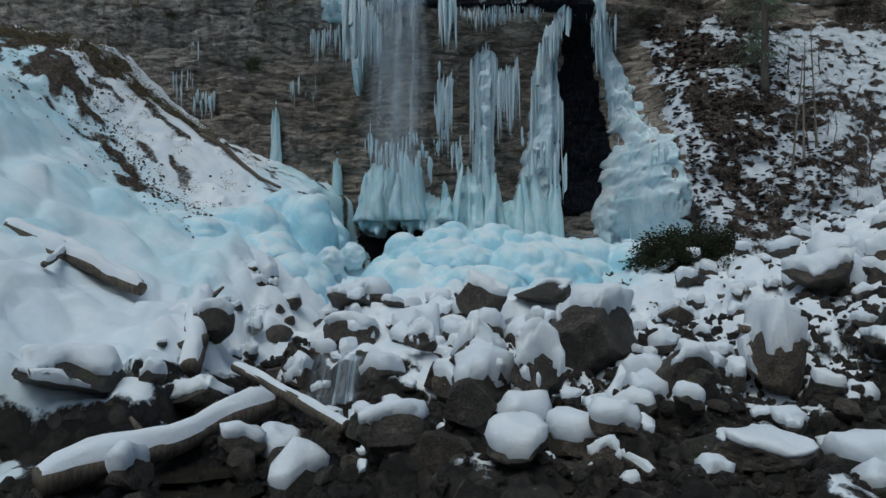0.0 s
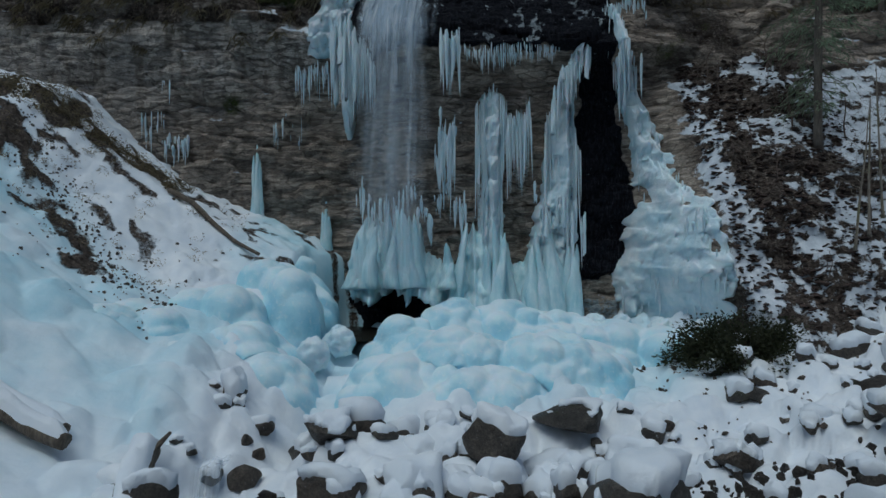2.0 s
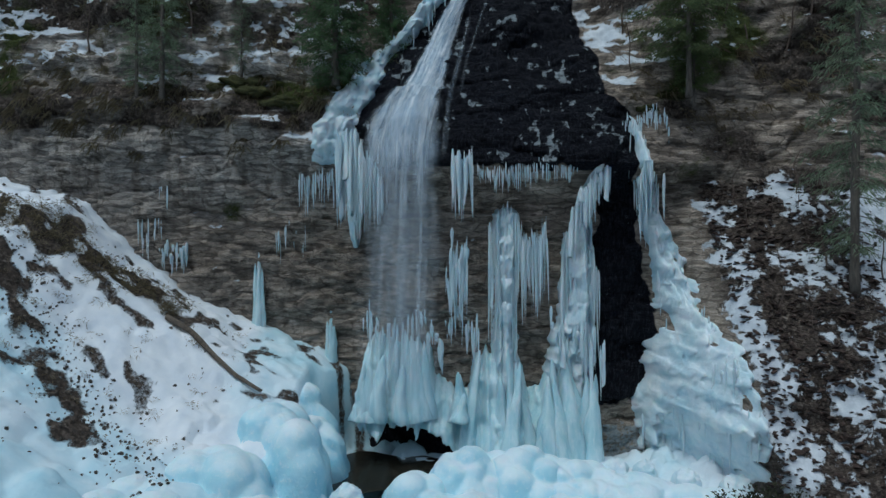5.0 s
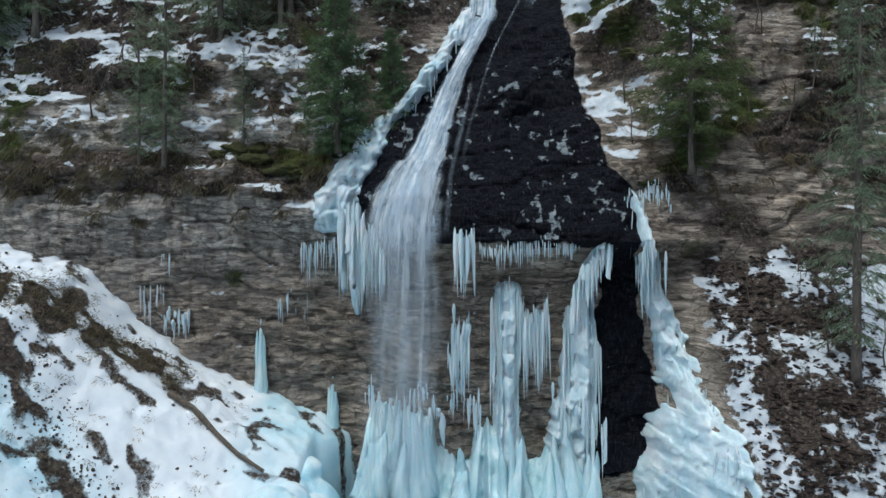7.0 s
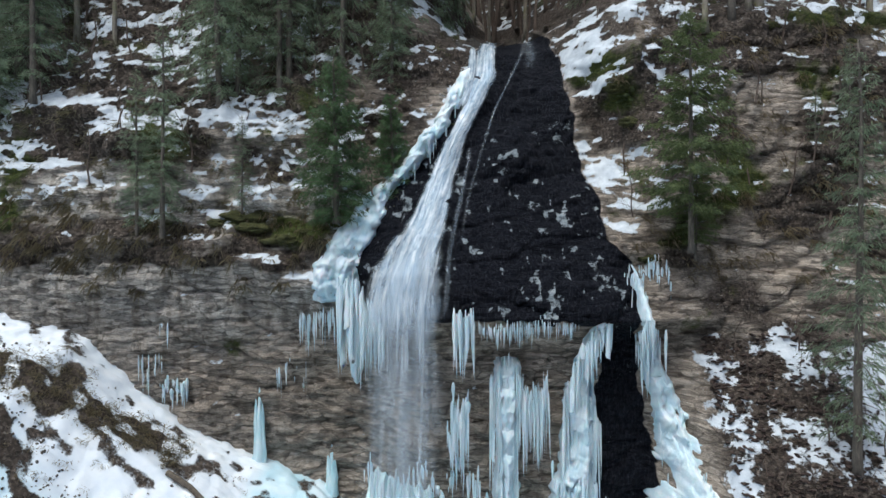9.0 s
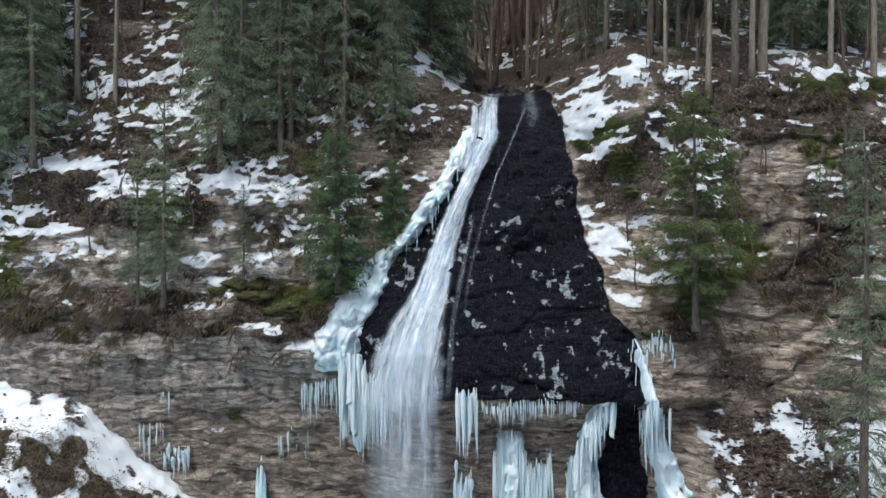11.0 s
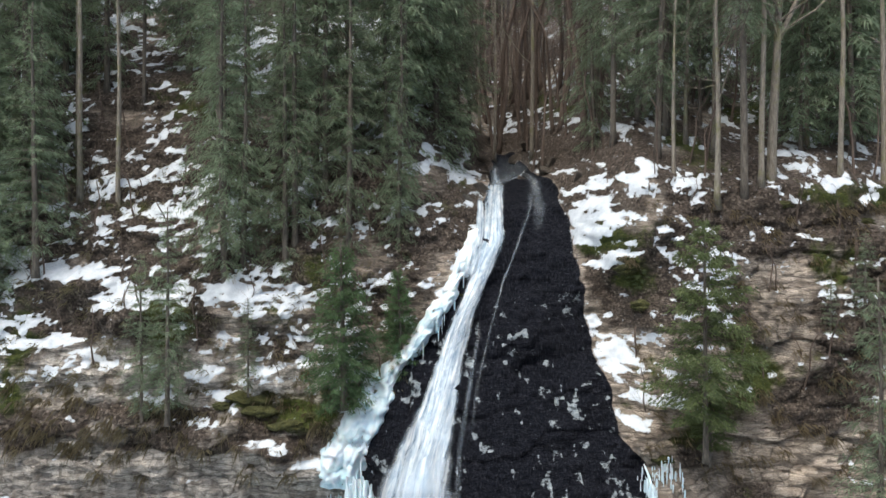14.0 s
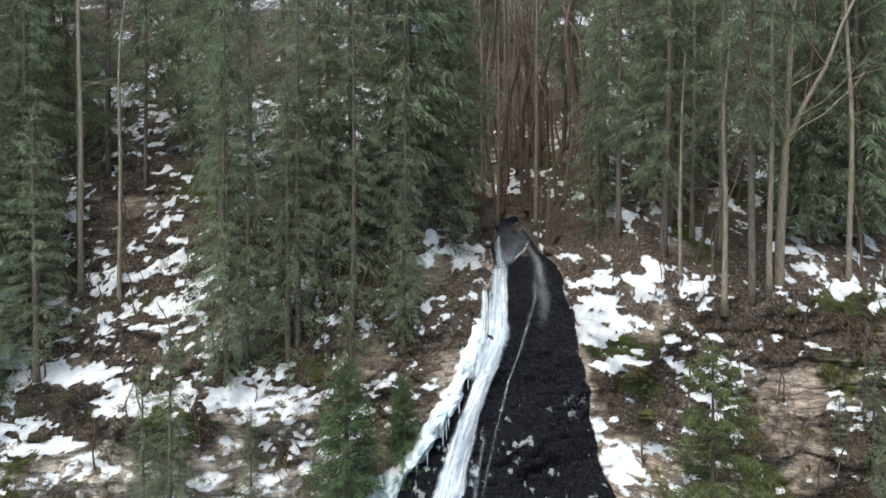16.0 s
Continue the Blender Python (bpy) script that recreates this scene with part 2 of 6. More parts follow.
    rock = m.mix(edge(m, moss, m.noise(4, 6, 0.7), 0.25, 0.9), rock, green)
    # black wet stone; its paler upright streaks put a sheen into the colour
    black = m.ramp(m.noise(5, 8, 0.7, at=m.where((4, 4, 0.8))), [(0.3, (0.0015, 0.0018, 0.003)), (0.5, (0.008, 0.009, 0.014)), (0.64, (0.032, 0.033, 0.042)), (0.8, (0.13, 0.135, 0.145))])
    wetf = edge(m, wet, m.noise(3.0, 6, 0.65), 0.15, 0.5)
    rock = m.mix(wetf, rock, black)
    icef = m.math("MULTIPLY", edge(m, ice, m.noise(7.0, 8, 0.75), 0.12, 1.5), 0.9)
    rock = rock if not bedded else m.mix(icef, rock, m.ramp(fine, [(0.3, (0.2, 0.24, 0.27)), (0.7, (0.55, 0.6, 0.63))]))
    bluish = m.ramp(m.noise(1.4, 5), [(0.3, (0.46, 0.7, 0.81)), (0.7, (0.74, 0.86, 0.92))])
    snowf = edge(m, snow, m.math("ADD", m.math("MULTIPLY", m.noise(6.5, 8, 0.74), 0.7), m.math("MULTIPLY", m.noise(21, 6, 0.75), 0.3)), 0.16, 2.7 if bedded else 1.4)
    white = m.ramp(m.noise(2.2, 5), [(0.3, (0.72, 0.77, 0.84)), (0.7, (0.88, 0.9, 0.93))])
    if bedded:
        white = m.ramp(m.noise(3.4, 8, 0.7), [(0.3, (0.46, 0.5, 0.55)), (0.5, (0.62, 0.66, 0.71)), (0.7, (0.75, 0.78, 0.82))])
    if not bedded:
        white = m.mix(m.ramp(ice, [(0.1, 0.0), (0.9, 1.0)]), white, bluish)
    col = m.mix(snowf, rock, white)
    rough = m.mix(wetf, (0.85, 0.85, 0.85), m.ramp(m.noise(9, 5), [(0.3, 0.5), (0.7, 0.8)]))
    h = m.math("ADD", m.math("MULTIPLY", bed, 1.6 if bedded else 0.4), m.math("ADD", fine, m.math("MULTIPLY", grain, 0.35)))
    h = m.math("SUBTRACT", h, m.math("MULTIPLY", crackf, 0.6 if bedded else 0.0))
    h = m.mix(snowf, h, m.math("ADD", m.math("MULTIPLY", fine, 0.25), 1.8))
    return m.done(col, rough, h, 0.75, 0.1, Specular_IOR_Level=m.mix(wetf, (0.35, 0.35, 0.35), (0.08, 0.08, 0.08)))


def snow_material():
    m = Nodes("snow")
    col = m.ramp(m.noise(1.6, 6), [(0.3, (0.74, 0.79, 0.86)), (0.65, SNOW), (0.9, (0.9, 0.91, 0.93))])
    h = m.math("ADD", m.noise(6, 7, 0.65), m.math("MULTIPLY", m.noise(45, 4), 0.2))
    return m.done(col, 0.75, h, 0.5, 0.06)


def stone_material(name, wet=1.0):
    m = Nodes(name)
    info = m.tree.nodes.new("ShaderNodeObjectInfo")
    a = m.noise(3.2, 9, 0.7)
    b = m.noise(26, 6, 0.7)
    warm = m.ramp(a, [(0.3, (0.02, 0.015, 0.011)), (0.5, (0.115, 0.086, 0.064)), (0.72, (0.3, 0.24, 0.185))])
    cool = m.ramp(a, [(0.3, (0.014, 0.014, 0.013)), (0.55, (0.075, 0.071, 0.064)), (0.75, (0.23, 0.222, 0.205))])
    col = m.mix(info.outputs["Random"], warm, cool)
    col = m.mix(m.ramp(b, [(0.35, 0.75), (0.55, 0.0)]), col, (0.015, 0.013, 0.011))
    col = m.mix(1.0, col, (wet, wet, wet), "MULTIPLY")
    c = m.noise(90, 4, 0.7)
    col = m.mix(m.ramp(c, [(0.55, 0.0), (0.7, 0.5 * wet)]), col, (0.3, 0.27, 0.23))
    moss = m.math("MULTIPLY", m.ramp(m.noise(2.3, 6, 0.7), [(0.55, 0.0), (0.7, 0.8)]), m.ramp(info.outputs["Random"], [(0.6, 0.0), (0.75, 1.0)]))
    col = m.mix(moss, col, m.ramp(b, [(0.3, (0.02, 0.03, 0.01)), (0.7, (0.12, 0.13, 0.05))]))
    col = m.mix(m.ramp(m.noise(12, 5, 0.7), [(0.66, 0.0), (0.72, 0.85)]), col, (0.7, 0.73, 0.78))
    return m.done(col, m.ramp(a, [(0.3, 0.45), (0.7, 0.85)]), m.math("ADD", m.math("MULTIPLY", a, 2.0), m.math("ADD", b, m.math("MULTIPLY", c, 0.3))), 0.9, 0.09)


def ice_material(name, low, high, rough=0.32, streaky=True, snowy=0.0):
    m = Nodes(name)
    at = m.where((5, 5, 0.9)) if streaky else m.where((1.3, 1.3, 1.3))
    a = m.noise(1.0, 6, 0.6, at=at)
    b = m.noise(11, 6, 0.6, at=m.where((1, 1, 0.35) if streaky else (1, 1, 1)))
    col = m.ramp(a, [(0.3, low), (0.7, high)])
    col = m.mix(m.ramp(b, [(0.55, 0.0), (0.75, 0.7)]), col, (0.82, 0.87, 0.9))
    if snowy:
        upward = m.add("ShaderNodeSeparateXYZ", Vector=m.geo.outputs["Normal"]).outputs[2]
        lie = m.math("ADD", upward, m.math("MULTIPLY", m.math("SUBTRACT", m.noise(1.1, 5), 0.5), 1.6))
        col = m.mix(m.ramp(lie, [(0.45, 0.0), (0.95, snowy)]), col, (0.83, 0.9, 0.94))
    return m.done(col, rough, m.math("ADD", m.math("MULTIPLY", a, 1.4), b), 0.45, 0.05, Subsurface_Weight=0.25, Subsurface_Radius=(0.08, 0.16, 0.2), IOR=1.31)


def water_material(name, cover, fine=14.0, along=0.5, body=0.0):
    """Falling white water: broken threads with gaps between, running along the sheet; body: the mist between the threads."""
    m = Nodes(name)
    fade, across, run = m.mask()
    place = m.add("ShaderNodeCombineXYZ", X=across, Y=run).outputs[0]
    a = m.noise(1.0, 4, 0.55, at=m.add("ShaderNodeMapping", Vector=place, Scale=(fine * 0.6, along * 0.6, 1)).outputs[0], distort=0.6)
    b = m.noise(1.0, 5, 0.6, at=m.add("ShaderNodeMapping", Vector=place, Scale=(fine * 2.2, along, 1)).outputs[0], distort=0.3)
    c = m.noise(1.0, 5, 0.65, at=m.add("ShaderNodeMapping", Vector=place, Scale=(fine * 1.4, along * 4, 1)).outputs[0], distort=0.8)
    f = m.math("ADD", m.math("ADD", m.math("MULTIPLY", a, 0.5), m.math("MULTIPLY", b, 0.3)), m.math("MULTIPLY", c, 0.2))
    f = m.math("DIVIDE", m.math("SUBTRACT", f, 0.62 - 0.3 * cover), 0.3, True)
    f = m.math("MULTIPLY", m.math("ADD", m.math("MULTIPLY", f, 1 - body), body), fade, True)
    clear = m.add("ShaderNodeBsdfTransparent")
    both = m.add("ShaderNodeMixShader", i0=f, i1=clear.outputs[0], i2=m.bsdf.outputs[0])
    m.tree.links.new(both.outputs[0], m.out.inputs["Surface"])
    # white water with bluish shadows among the streaks painted into the colour
    col = m.ramp(m.math("ADD", m.math("MULTIPLY", b, 0.5), m.math("MULTIPLY", c, 0.5)), [(0.36, (0.3, 0.44, 0.6)), (0.5, (0.62, 0.72, 0.82)), (0.62, (0.9, 0.92, 0.94))])
    return m.done(col, 0.6, Specular_IOR_Level=0.1)


def bark_material(name, dark, light, lichen=0.0):
    m = Nodes(name)
    a = m.noise(1.0, 7, 0.65, at=m.where((22, 22, 4)))
    col = m.ramp(a, [(0.3, dark), (0.7, light)])
    if lichen:
        col = m.mix(m.ramp(m.noise(2.0, 6, 0.7), [(0.5, 0.0), (0.66, lichen)]), col, (0.17, 0.17, 0.06))
    return m.done(col, 0.9, a, 0.7, 0.03)


def needle_material(name, dark, light):
    m = Nodes(name)
    info = m.tree.nodes.new("ShaderNodeObjectInfo")
    a = m.noise(1.1, 5, 0.6)
    isl = m.geo.outputs["Random Per Island"]
    col = m.ramp(m.math("ADD", m.math("MULTIPLY", a, 0.5), m.math("MULTIPLY", isl, 0.5)), [(0.2, dark), (0.75, light)])
    col = m.mix(m.math("MULTIPLY", info.outputs["Random"], 0.45), col, (0.16, 0.19, 0.12))
    thin = m.add("ShaderNodeBsdfTranslucent", Color=col)
    both = m.add("ShaderNodeMixShader", i0=0.5, i1=m.bsdf.outputs[0], i2=thin.outputs[0])
    m.tree.links.new(both.outputs[0], m.out.inputs["Surface"])
    return m.done(col, 0.7)


CLIFF = terrain_material("cliff_rock")
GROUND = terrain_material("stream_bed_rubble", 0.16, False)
SNOWY = snow_material()
STONE = stone_material("boulder_stone")
GRAVEL = stone_material("wet_gravel", 0.36)
ICE = ice_material("white_ice", (0.46, 0.62, 0.7), (0.82, 0.88, 0.91))
BLUE_ICE = ice_material("blue_ice", (0.34, 0.64, 0.78), (0.62, 0.83, 0.91), 0.45, False, 0.75)
FALL = water_material("falling_water", 0.9, 5.0, 0.7, 0.12)
VEIL = water_material("thin_water_veil", 0.6, 6.0, 0.25, 0.1)
BARK = bark_material("spruce_bark", (0.05, 0.042, 0.035), (0.20, 0.17, 0.14))
PALE_BARK = bark_material("grey_bark", (0.12, 0.10, 0.08), (0.34, 0.30, 0.25), 0.7)
TWIG = bark_material("bare_twigs", (0.06, 0.042, 0.034), (0.17, 0.125, 0.10))
WOOD = bark_material("weathered_log", (0.045, 0.035, 0.027), (0.19, 0.155, 0.12))
NEEDLES = needle_material("spruce_needles", (0.125, 0.165, 0.1), (0.33, 0.415, 0.27))
DARK_NEEDLES = needle_material("fir_needles", (0.04, 0.09, 0.036), (0.125, 0.22, 0.085))
OLIVE = needle_material("yew_leaves", (0.012, 0.016, 0.007), (0.055, 0.06, 0.025))
GRASS = needle_material("dead_grass", (0.13, 0.095, 0.06), (0.34, 0.27, 0.17))

# ---- the shape of the land ----


def floor_height(x, y):
    """The ground: stream bed rising to the pool, talus and snow bank on one side, a low bank on the other."""
    bed = np.interp(y, [-30, 0, 5, 7, 10, 13, 16, 18, 19.5, 23], [-3.7, -3.3, -2.8, -2.55, -2.05, -1.4, -0.65, -0.35, -0.5, -0.4])
    bed = bed + 0.24 * np.maximum(0, x - 4.3) * ss(5, 11, y) + 0.06 * np.abs(x) * ss(0, -8, y)
    crest = np.interp(x, [-30, -13, -10.5, -9, -7.7, -5.9, -4, -2.7, -1.5, 0, 2], [9.5, 7.2, 6.6, 4.9, 4.0, 3.05, 2.3, 1.5, 0.6, -0.2, -2])
    drop = np.interp(21.4 - y, [-2, 0, 2.4, 5, 8, 9.5, 12, 15, 30, 60], [-0.2, 0, 0.35, 2.15, 2.75, 3.5, 4.6, 5.6, 7.0, 8])
    z = smax(bed, crest - drop, 0.5)
    # the plunge pool's basin, and the step of the snow bank over the stream
    back = 20.4 + 1.3 * ss(-3.7, -2.9, x)
    basin = ss(back + 0.25, back - 0.25, y) * ss(16.4, 17.4, y) * ss(-4.0, -3.4, x) * ss(0.6, 0.0, x)
    z = z + (np.minimum(z, -0.55) - z) * basin
    z = z + 0.5 * ss(-3.4, -3.8, x) * ss(7.55, 7.8, y) * ss(11.4, 9.8, y) - 0.25 * ss(-2.4, -3.3, x) * ss(7.95, 7.65, y)
    creek = np.interp(y, [4, 7, 8.5, 10, 12, 15, 18], [-3.2, -2.4, -2.6, -2.6, -2.9, -2.2, -2.0])
    width = np.interp(y, [4, 9, 12, 18], [1.6, 1.5, 0.6, 0.9])
    return z - 0.4 * np.exp(-((x - creek) / width) ** 2) * ss(19.5, 18, y)


def stone_cells(x, y):
    """The snowed-over stones of the stream bed: how high each bulges, how near its border a place is, and a number for each."""
    wx, wy = x + 0.12 * vnoise(x * 2, y * 2, 3.0), y + 0.12 * vnoise(x * 2, y * 2, 8.0)
    a1, a2, aw = cells(wx / 0.62, wy / 0.55, 4)
    b1, b2, bw = cells(wx / 0.3, wy / 0.27, 9)
    h = (0.12 + 0.42 * aw) * np.sqrt(np.clip(1 - (a1 / 0.85) ** 2, 0, 1)) + (0.03 + 0.12 * bw) * np.sqrt(np.clip(1 - (b1 / 0.85) ** 2, 0, 1))
    return h, a2 - a1, aw


def ground_relief(x, y):
    lumps = fbm(x * 0.9, y * 0.9, 0.3, 3)
    talus = np.maximum(ss(-5.2, -7, x) * ss(12.5, 16, y), ss(-1.6, -2.6, x) * ss(16.5, 18.2, y))
    h, _, _ = stone_cells(x, y)
    bank = ss(-4.4, -5.2, x) * ss(17, 13, y)
    f1, f2, fw = cells(x / 0.9 + 0.3 * vnoise(x, y, 4.0), y / 0.7, 31)
    folds = bank * (0.1 + 0.22 * fw) * np.clip(1 - f1 * f1 * 1.2, 0, 1)
    return folds + lumps * 0.14 + h * (1 - 0.9 * talus) * (1 - 0.8 * bank) * ss(4, 6, y) + talus * 0.09 * np.abs(fbm(x * 2.4, y * 2.4, 5.0, 3)) - 0.16


def ground_at(x, y):
    x, y = np.asarray(x, float), np.asarray(y, float)
    return floor_height(x, y) + ground_relief(x, y)


def wall_depth(x, z):
    """How far off the cliff and the hill above it stand, by height: three profiles that pass into one another."""
    west = np.interp(z, [-2, 3, 7, 8, 9.3, 10.2, 12, 13.3, 15.4, 16.4, 20.4, 25, 35, 80], [21.9, 21.7, 21.25, 21.05, 20.95, 21.6, 22.0, 22.3, 23.5, 24.0, 26.5, 31, 44, 105])
    mid = np.interp(z, [-2, 2, 6.3, 6.9, 7.3, 8, 9.7, 11, 12.5, 14, 15.5, 16.6, 17.3, 21, 26, 35, 80], [20.0, 20.0, 19.8, 19.5, 18.75, 19.15, 20.5, 21.5, 22.2, 23.0, 24.4, 27.0, 31.0, 39.5, 49, 64, 125])
    east = np.interp(z, [-2, 0.3, 4.2, 6.6, 7.5, 9, 12, 14.4, 15.9, 17, 19, 22, 30, 80], [13.5, 15.3, 17.1, 19.35, 19.5, 19.9, 20.5, 21.1, 21.7, 23.2, 26.5, 31.5, 44, 112])
    xl = np.interp(z, [0, 7, 10, 12, 16, 20, 30], [-1.8, -2.2, -1.9, -1.2, -0.1, 0.4, 0.0])
    wl = np.interp(z, [0, 9, 14, 18, 30], [1.6, 1.2, 0.9, 2.0, 6.0])
    xr = np.interp(z, [0, 1.4, 2.2, 4, 7, 10, 13, 16, 20, 30], [6.1, 5.5, 5.5, 5.9, 6.3, 5.2, 4.7, 3.9, 3.6, 4.0])
    wr = np.interp(z, [0, 2, 4, 8, 14, 18, 30], [0.8, 0.65, 0.95, 1.3, 0.8, 2.0, 6.0])
    a, b = ss(xl - wl, xl + wl, x), ss(xr - wr, xr + wr, x)
    y = west * (1 - a) + mid * a
    return y * (1 - b) + east * b


def wet_zone(x, z):
    """The black wet stone: the chute above the brow and the strip below it."""
    x = x + 0.16 * fbm(x * 1.3, z * 1.6, 91.0, 4)
    z = z + 0.1 * vnoise(x * 3.0, 2.0, 93.0)
    upper = ss(7.0, 7.35, z) * ss(18.9, 18.2, z)
    le = np.interp(z, [7, 8.7, 9.6, 10.5, 11.2, 12, 13, 14.2, 15.5, 17.2, 18.6], [-2.9, -2.85, -2.55, -2.1, -1.4, -0.85, -0.25, 0.3, 0.7, 1.2, 1.8])
    re = np.interp(z, [7, 8.2, 9.4, 10.5, 13.8, 16.2, 17.2, 18.6], [4.4, 4.7, 4.0, 3.9, 3.45, 3.2, 3.1, 2.6])
    up = upper * ss(le - 0.15, le + 0.15, x) * ss(re + 0.15, re - 0.15, x)
    l2 = np.interp(z, [-1, 1.2, 3, 5, 6, 7.4], [3.5, 3.45, 3.5, 3.4, 3.7, 3.7])
    r2 = np.interp(z, [-1, 1, 4, 5.5, 7.4], [5.2, 5.25, 5.1, 4.9, 4.45])
    low = ss(0.7, 1.5, z) * ss(7.5, 7.2, z) * ss(l2 - 0.12, l2 + 0.12, x) * ss(r2 + 0.12, r2 - 0.12, x)
    hollow = ss(0.9, 0.6, z) * ss(-3.4, -2.8, x) * ss(0.6, 0.2, x)
    return np.maximum(np.maximum(up, low), hollow)


LEDGES = ((-11.2, 13.5, 0.7, 0.28), (-10.0, 12.75, 0.8, 0.25), (-8.6, 12.85, 0.9, 0.22), (-6.9, 13.0, 0.6, 0.2), (-5.9, 12.8, 0.5, 0.15), (-12.2, 11.5, 1.0, 0.16), (-10.2, 10.85, 0.6, 0.16), (-7.5, 10.7, 0.6, 0.14),
          (-5.6, 10.8, 0.5, 0.14), (-5.6, 8.85, 0.6, 0.1), (-7.2, 9.4, 0.45, 0.1), (4.35, 11.2, 0.45, 0.45), (4.45, 9.6, 0.45, 0.2), (5.2, 10.2, 0.7, 0.14), (3.85, 14.8, 0.35, 0.5), (4.5, 14.1, 0.3, 0.2), (3.85, 15.5, 0.35, 0.5), (4.7, 15.0, 0.4, 0.25), (4.0, 13.7, 0.25, 0.3), (-12.4, 13.6, 0.8, 0.2), (-4.3, 8.3, 0.5, 0.25), (-5.0, 8.7, 0.4, 0.1), (8.3, 6.7, 0.4, 0.4), (9.6, 11.9, 0.5, 0.1), (11.0, 10.2, 0.5, 0.1))


def wall_relief(x, z):
    """Bedded blocks, cracks and lumps of the cliff, in metres towards the open side."""
    zt = z + 0.05 * x + 0.3 * fbm(x * 0.25, z * 0.1, 2.0, 3)
    out = 0.0
    for w, h, amp, crack, seed in ((2.1, 0.8, 0.2, 0.08, 3), (0.75, 0.24, 0.075, 0.05, 5), (0.32, 0.11, 0.035, 0.025, 8)):
        f1, f2, who = cells((x + 0.15 * vnoise(x * 3, z * 3, seed)) / w, (zt + 0.06 * vnoise(x * 2.5, z * 4, seed + 4)) / h, seed)
        out = out + amp * (who - 0.5) - crack * ss(0.16, 0.0, f2 - f1)
    bare = out + 0.14 * fbm(x * 1.1, z * 1.6, 7.0, 5)
    soft = 0.3 * fbm(x * 0.55, z * 0.6, 3.0, 5) + 0.16 * np.abs(fbm(x * 2.2, z * 2.6, 33.0, 3))
    g1, g2, gw = cells(x / 0.3 + 0.3 * vnoise(x * 3, z * 3, 2.0), z / 0.25, 17)
    scree = 0.09 * gw + 0.1 * np.sqrt(np.clip(1 - g1 * g1, 0, 1)) + 0.22 * fbm(x * 0.7, z * 0.7, 6.0, 4)
    hill = ss(9.0, 10.5, z + 0.6 * vnoise(x * 0.4, 1.0, 4.0))
    crag = ss(7.2, 8.2, x) * ss(15.6, 14.6, z)
    hill = np.clip(hill * (1 - crag * 0.85), 0, 1)
    east_scree = ss(5.8, 6.8, x) * ss(7.2, 6.3, z)
    wet = wet_zone(x, z)
    r = bare * (1 - hill) + (soft + 0.45 * bare) * hill
    r = r * (1 - east_scree) + scree * east_scree
    r = r * (1 - 0.15 * wet)
    for px, pz, rx, rz in LEDGES:
        r = r + 0.3 * ss(pz + rz, pz - rz, z) * ss(pz - 1.3, pz - rz - 0.1, z) * np.exp(-((x - px) / (rx * 1.2)) ** 4)
    return r


def wall_at(x, z):
    x, z = np.asarray(x, float), np.asarray(z, float)
    return wall_depth(x, z) - wall_relief(x, z)


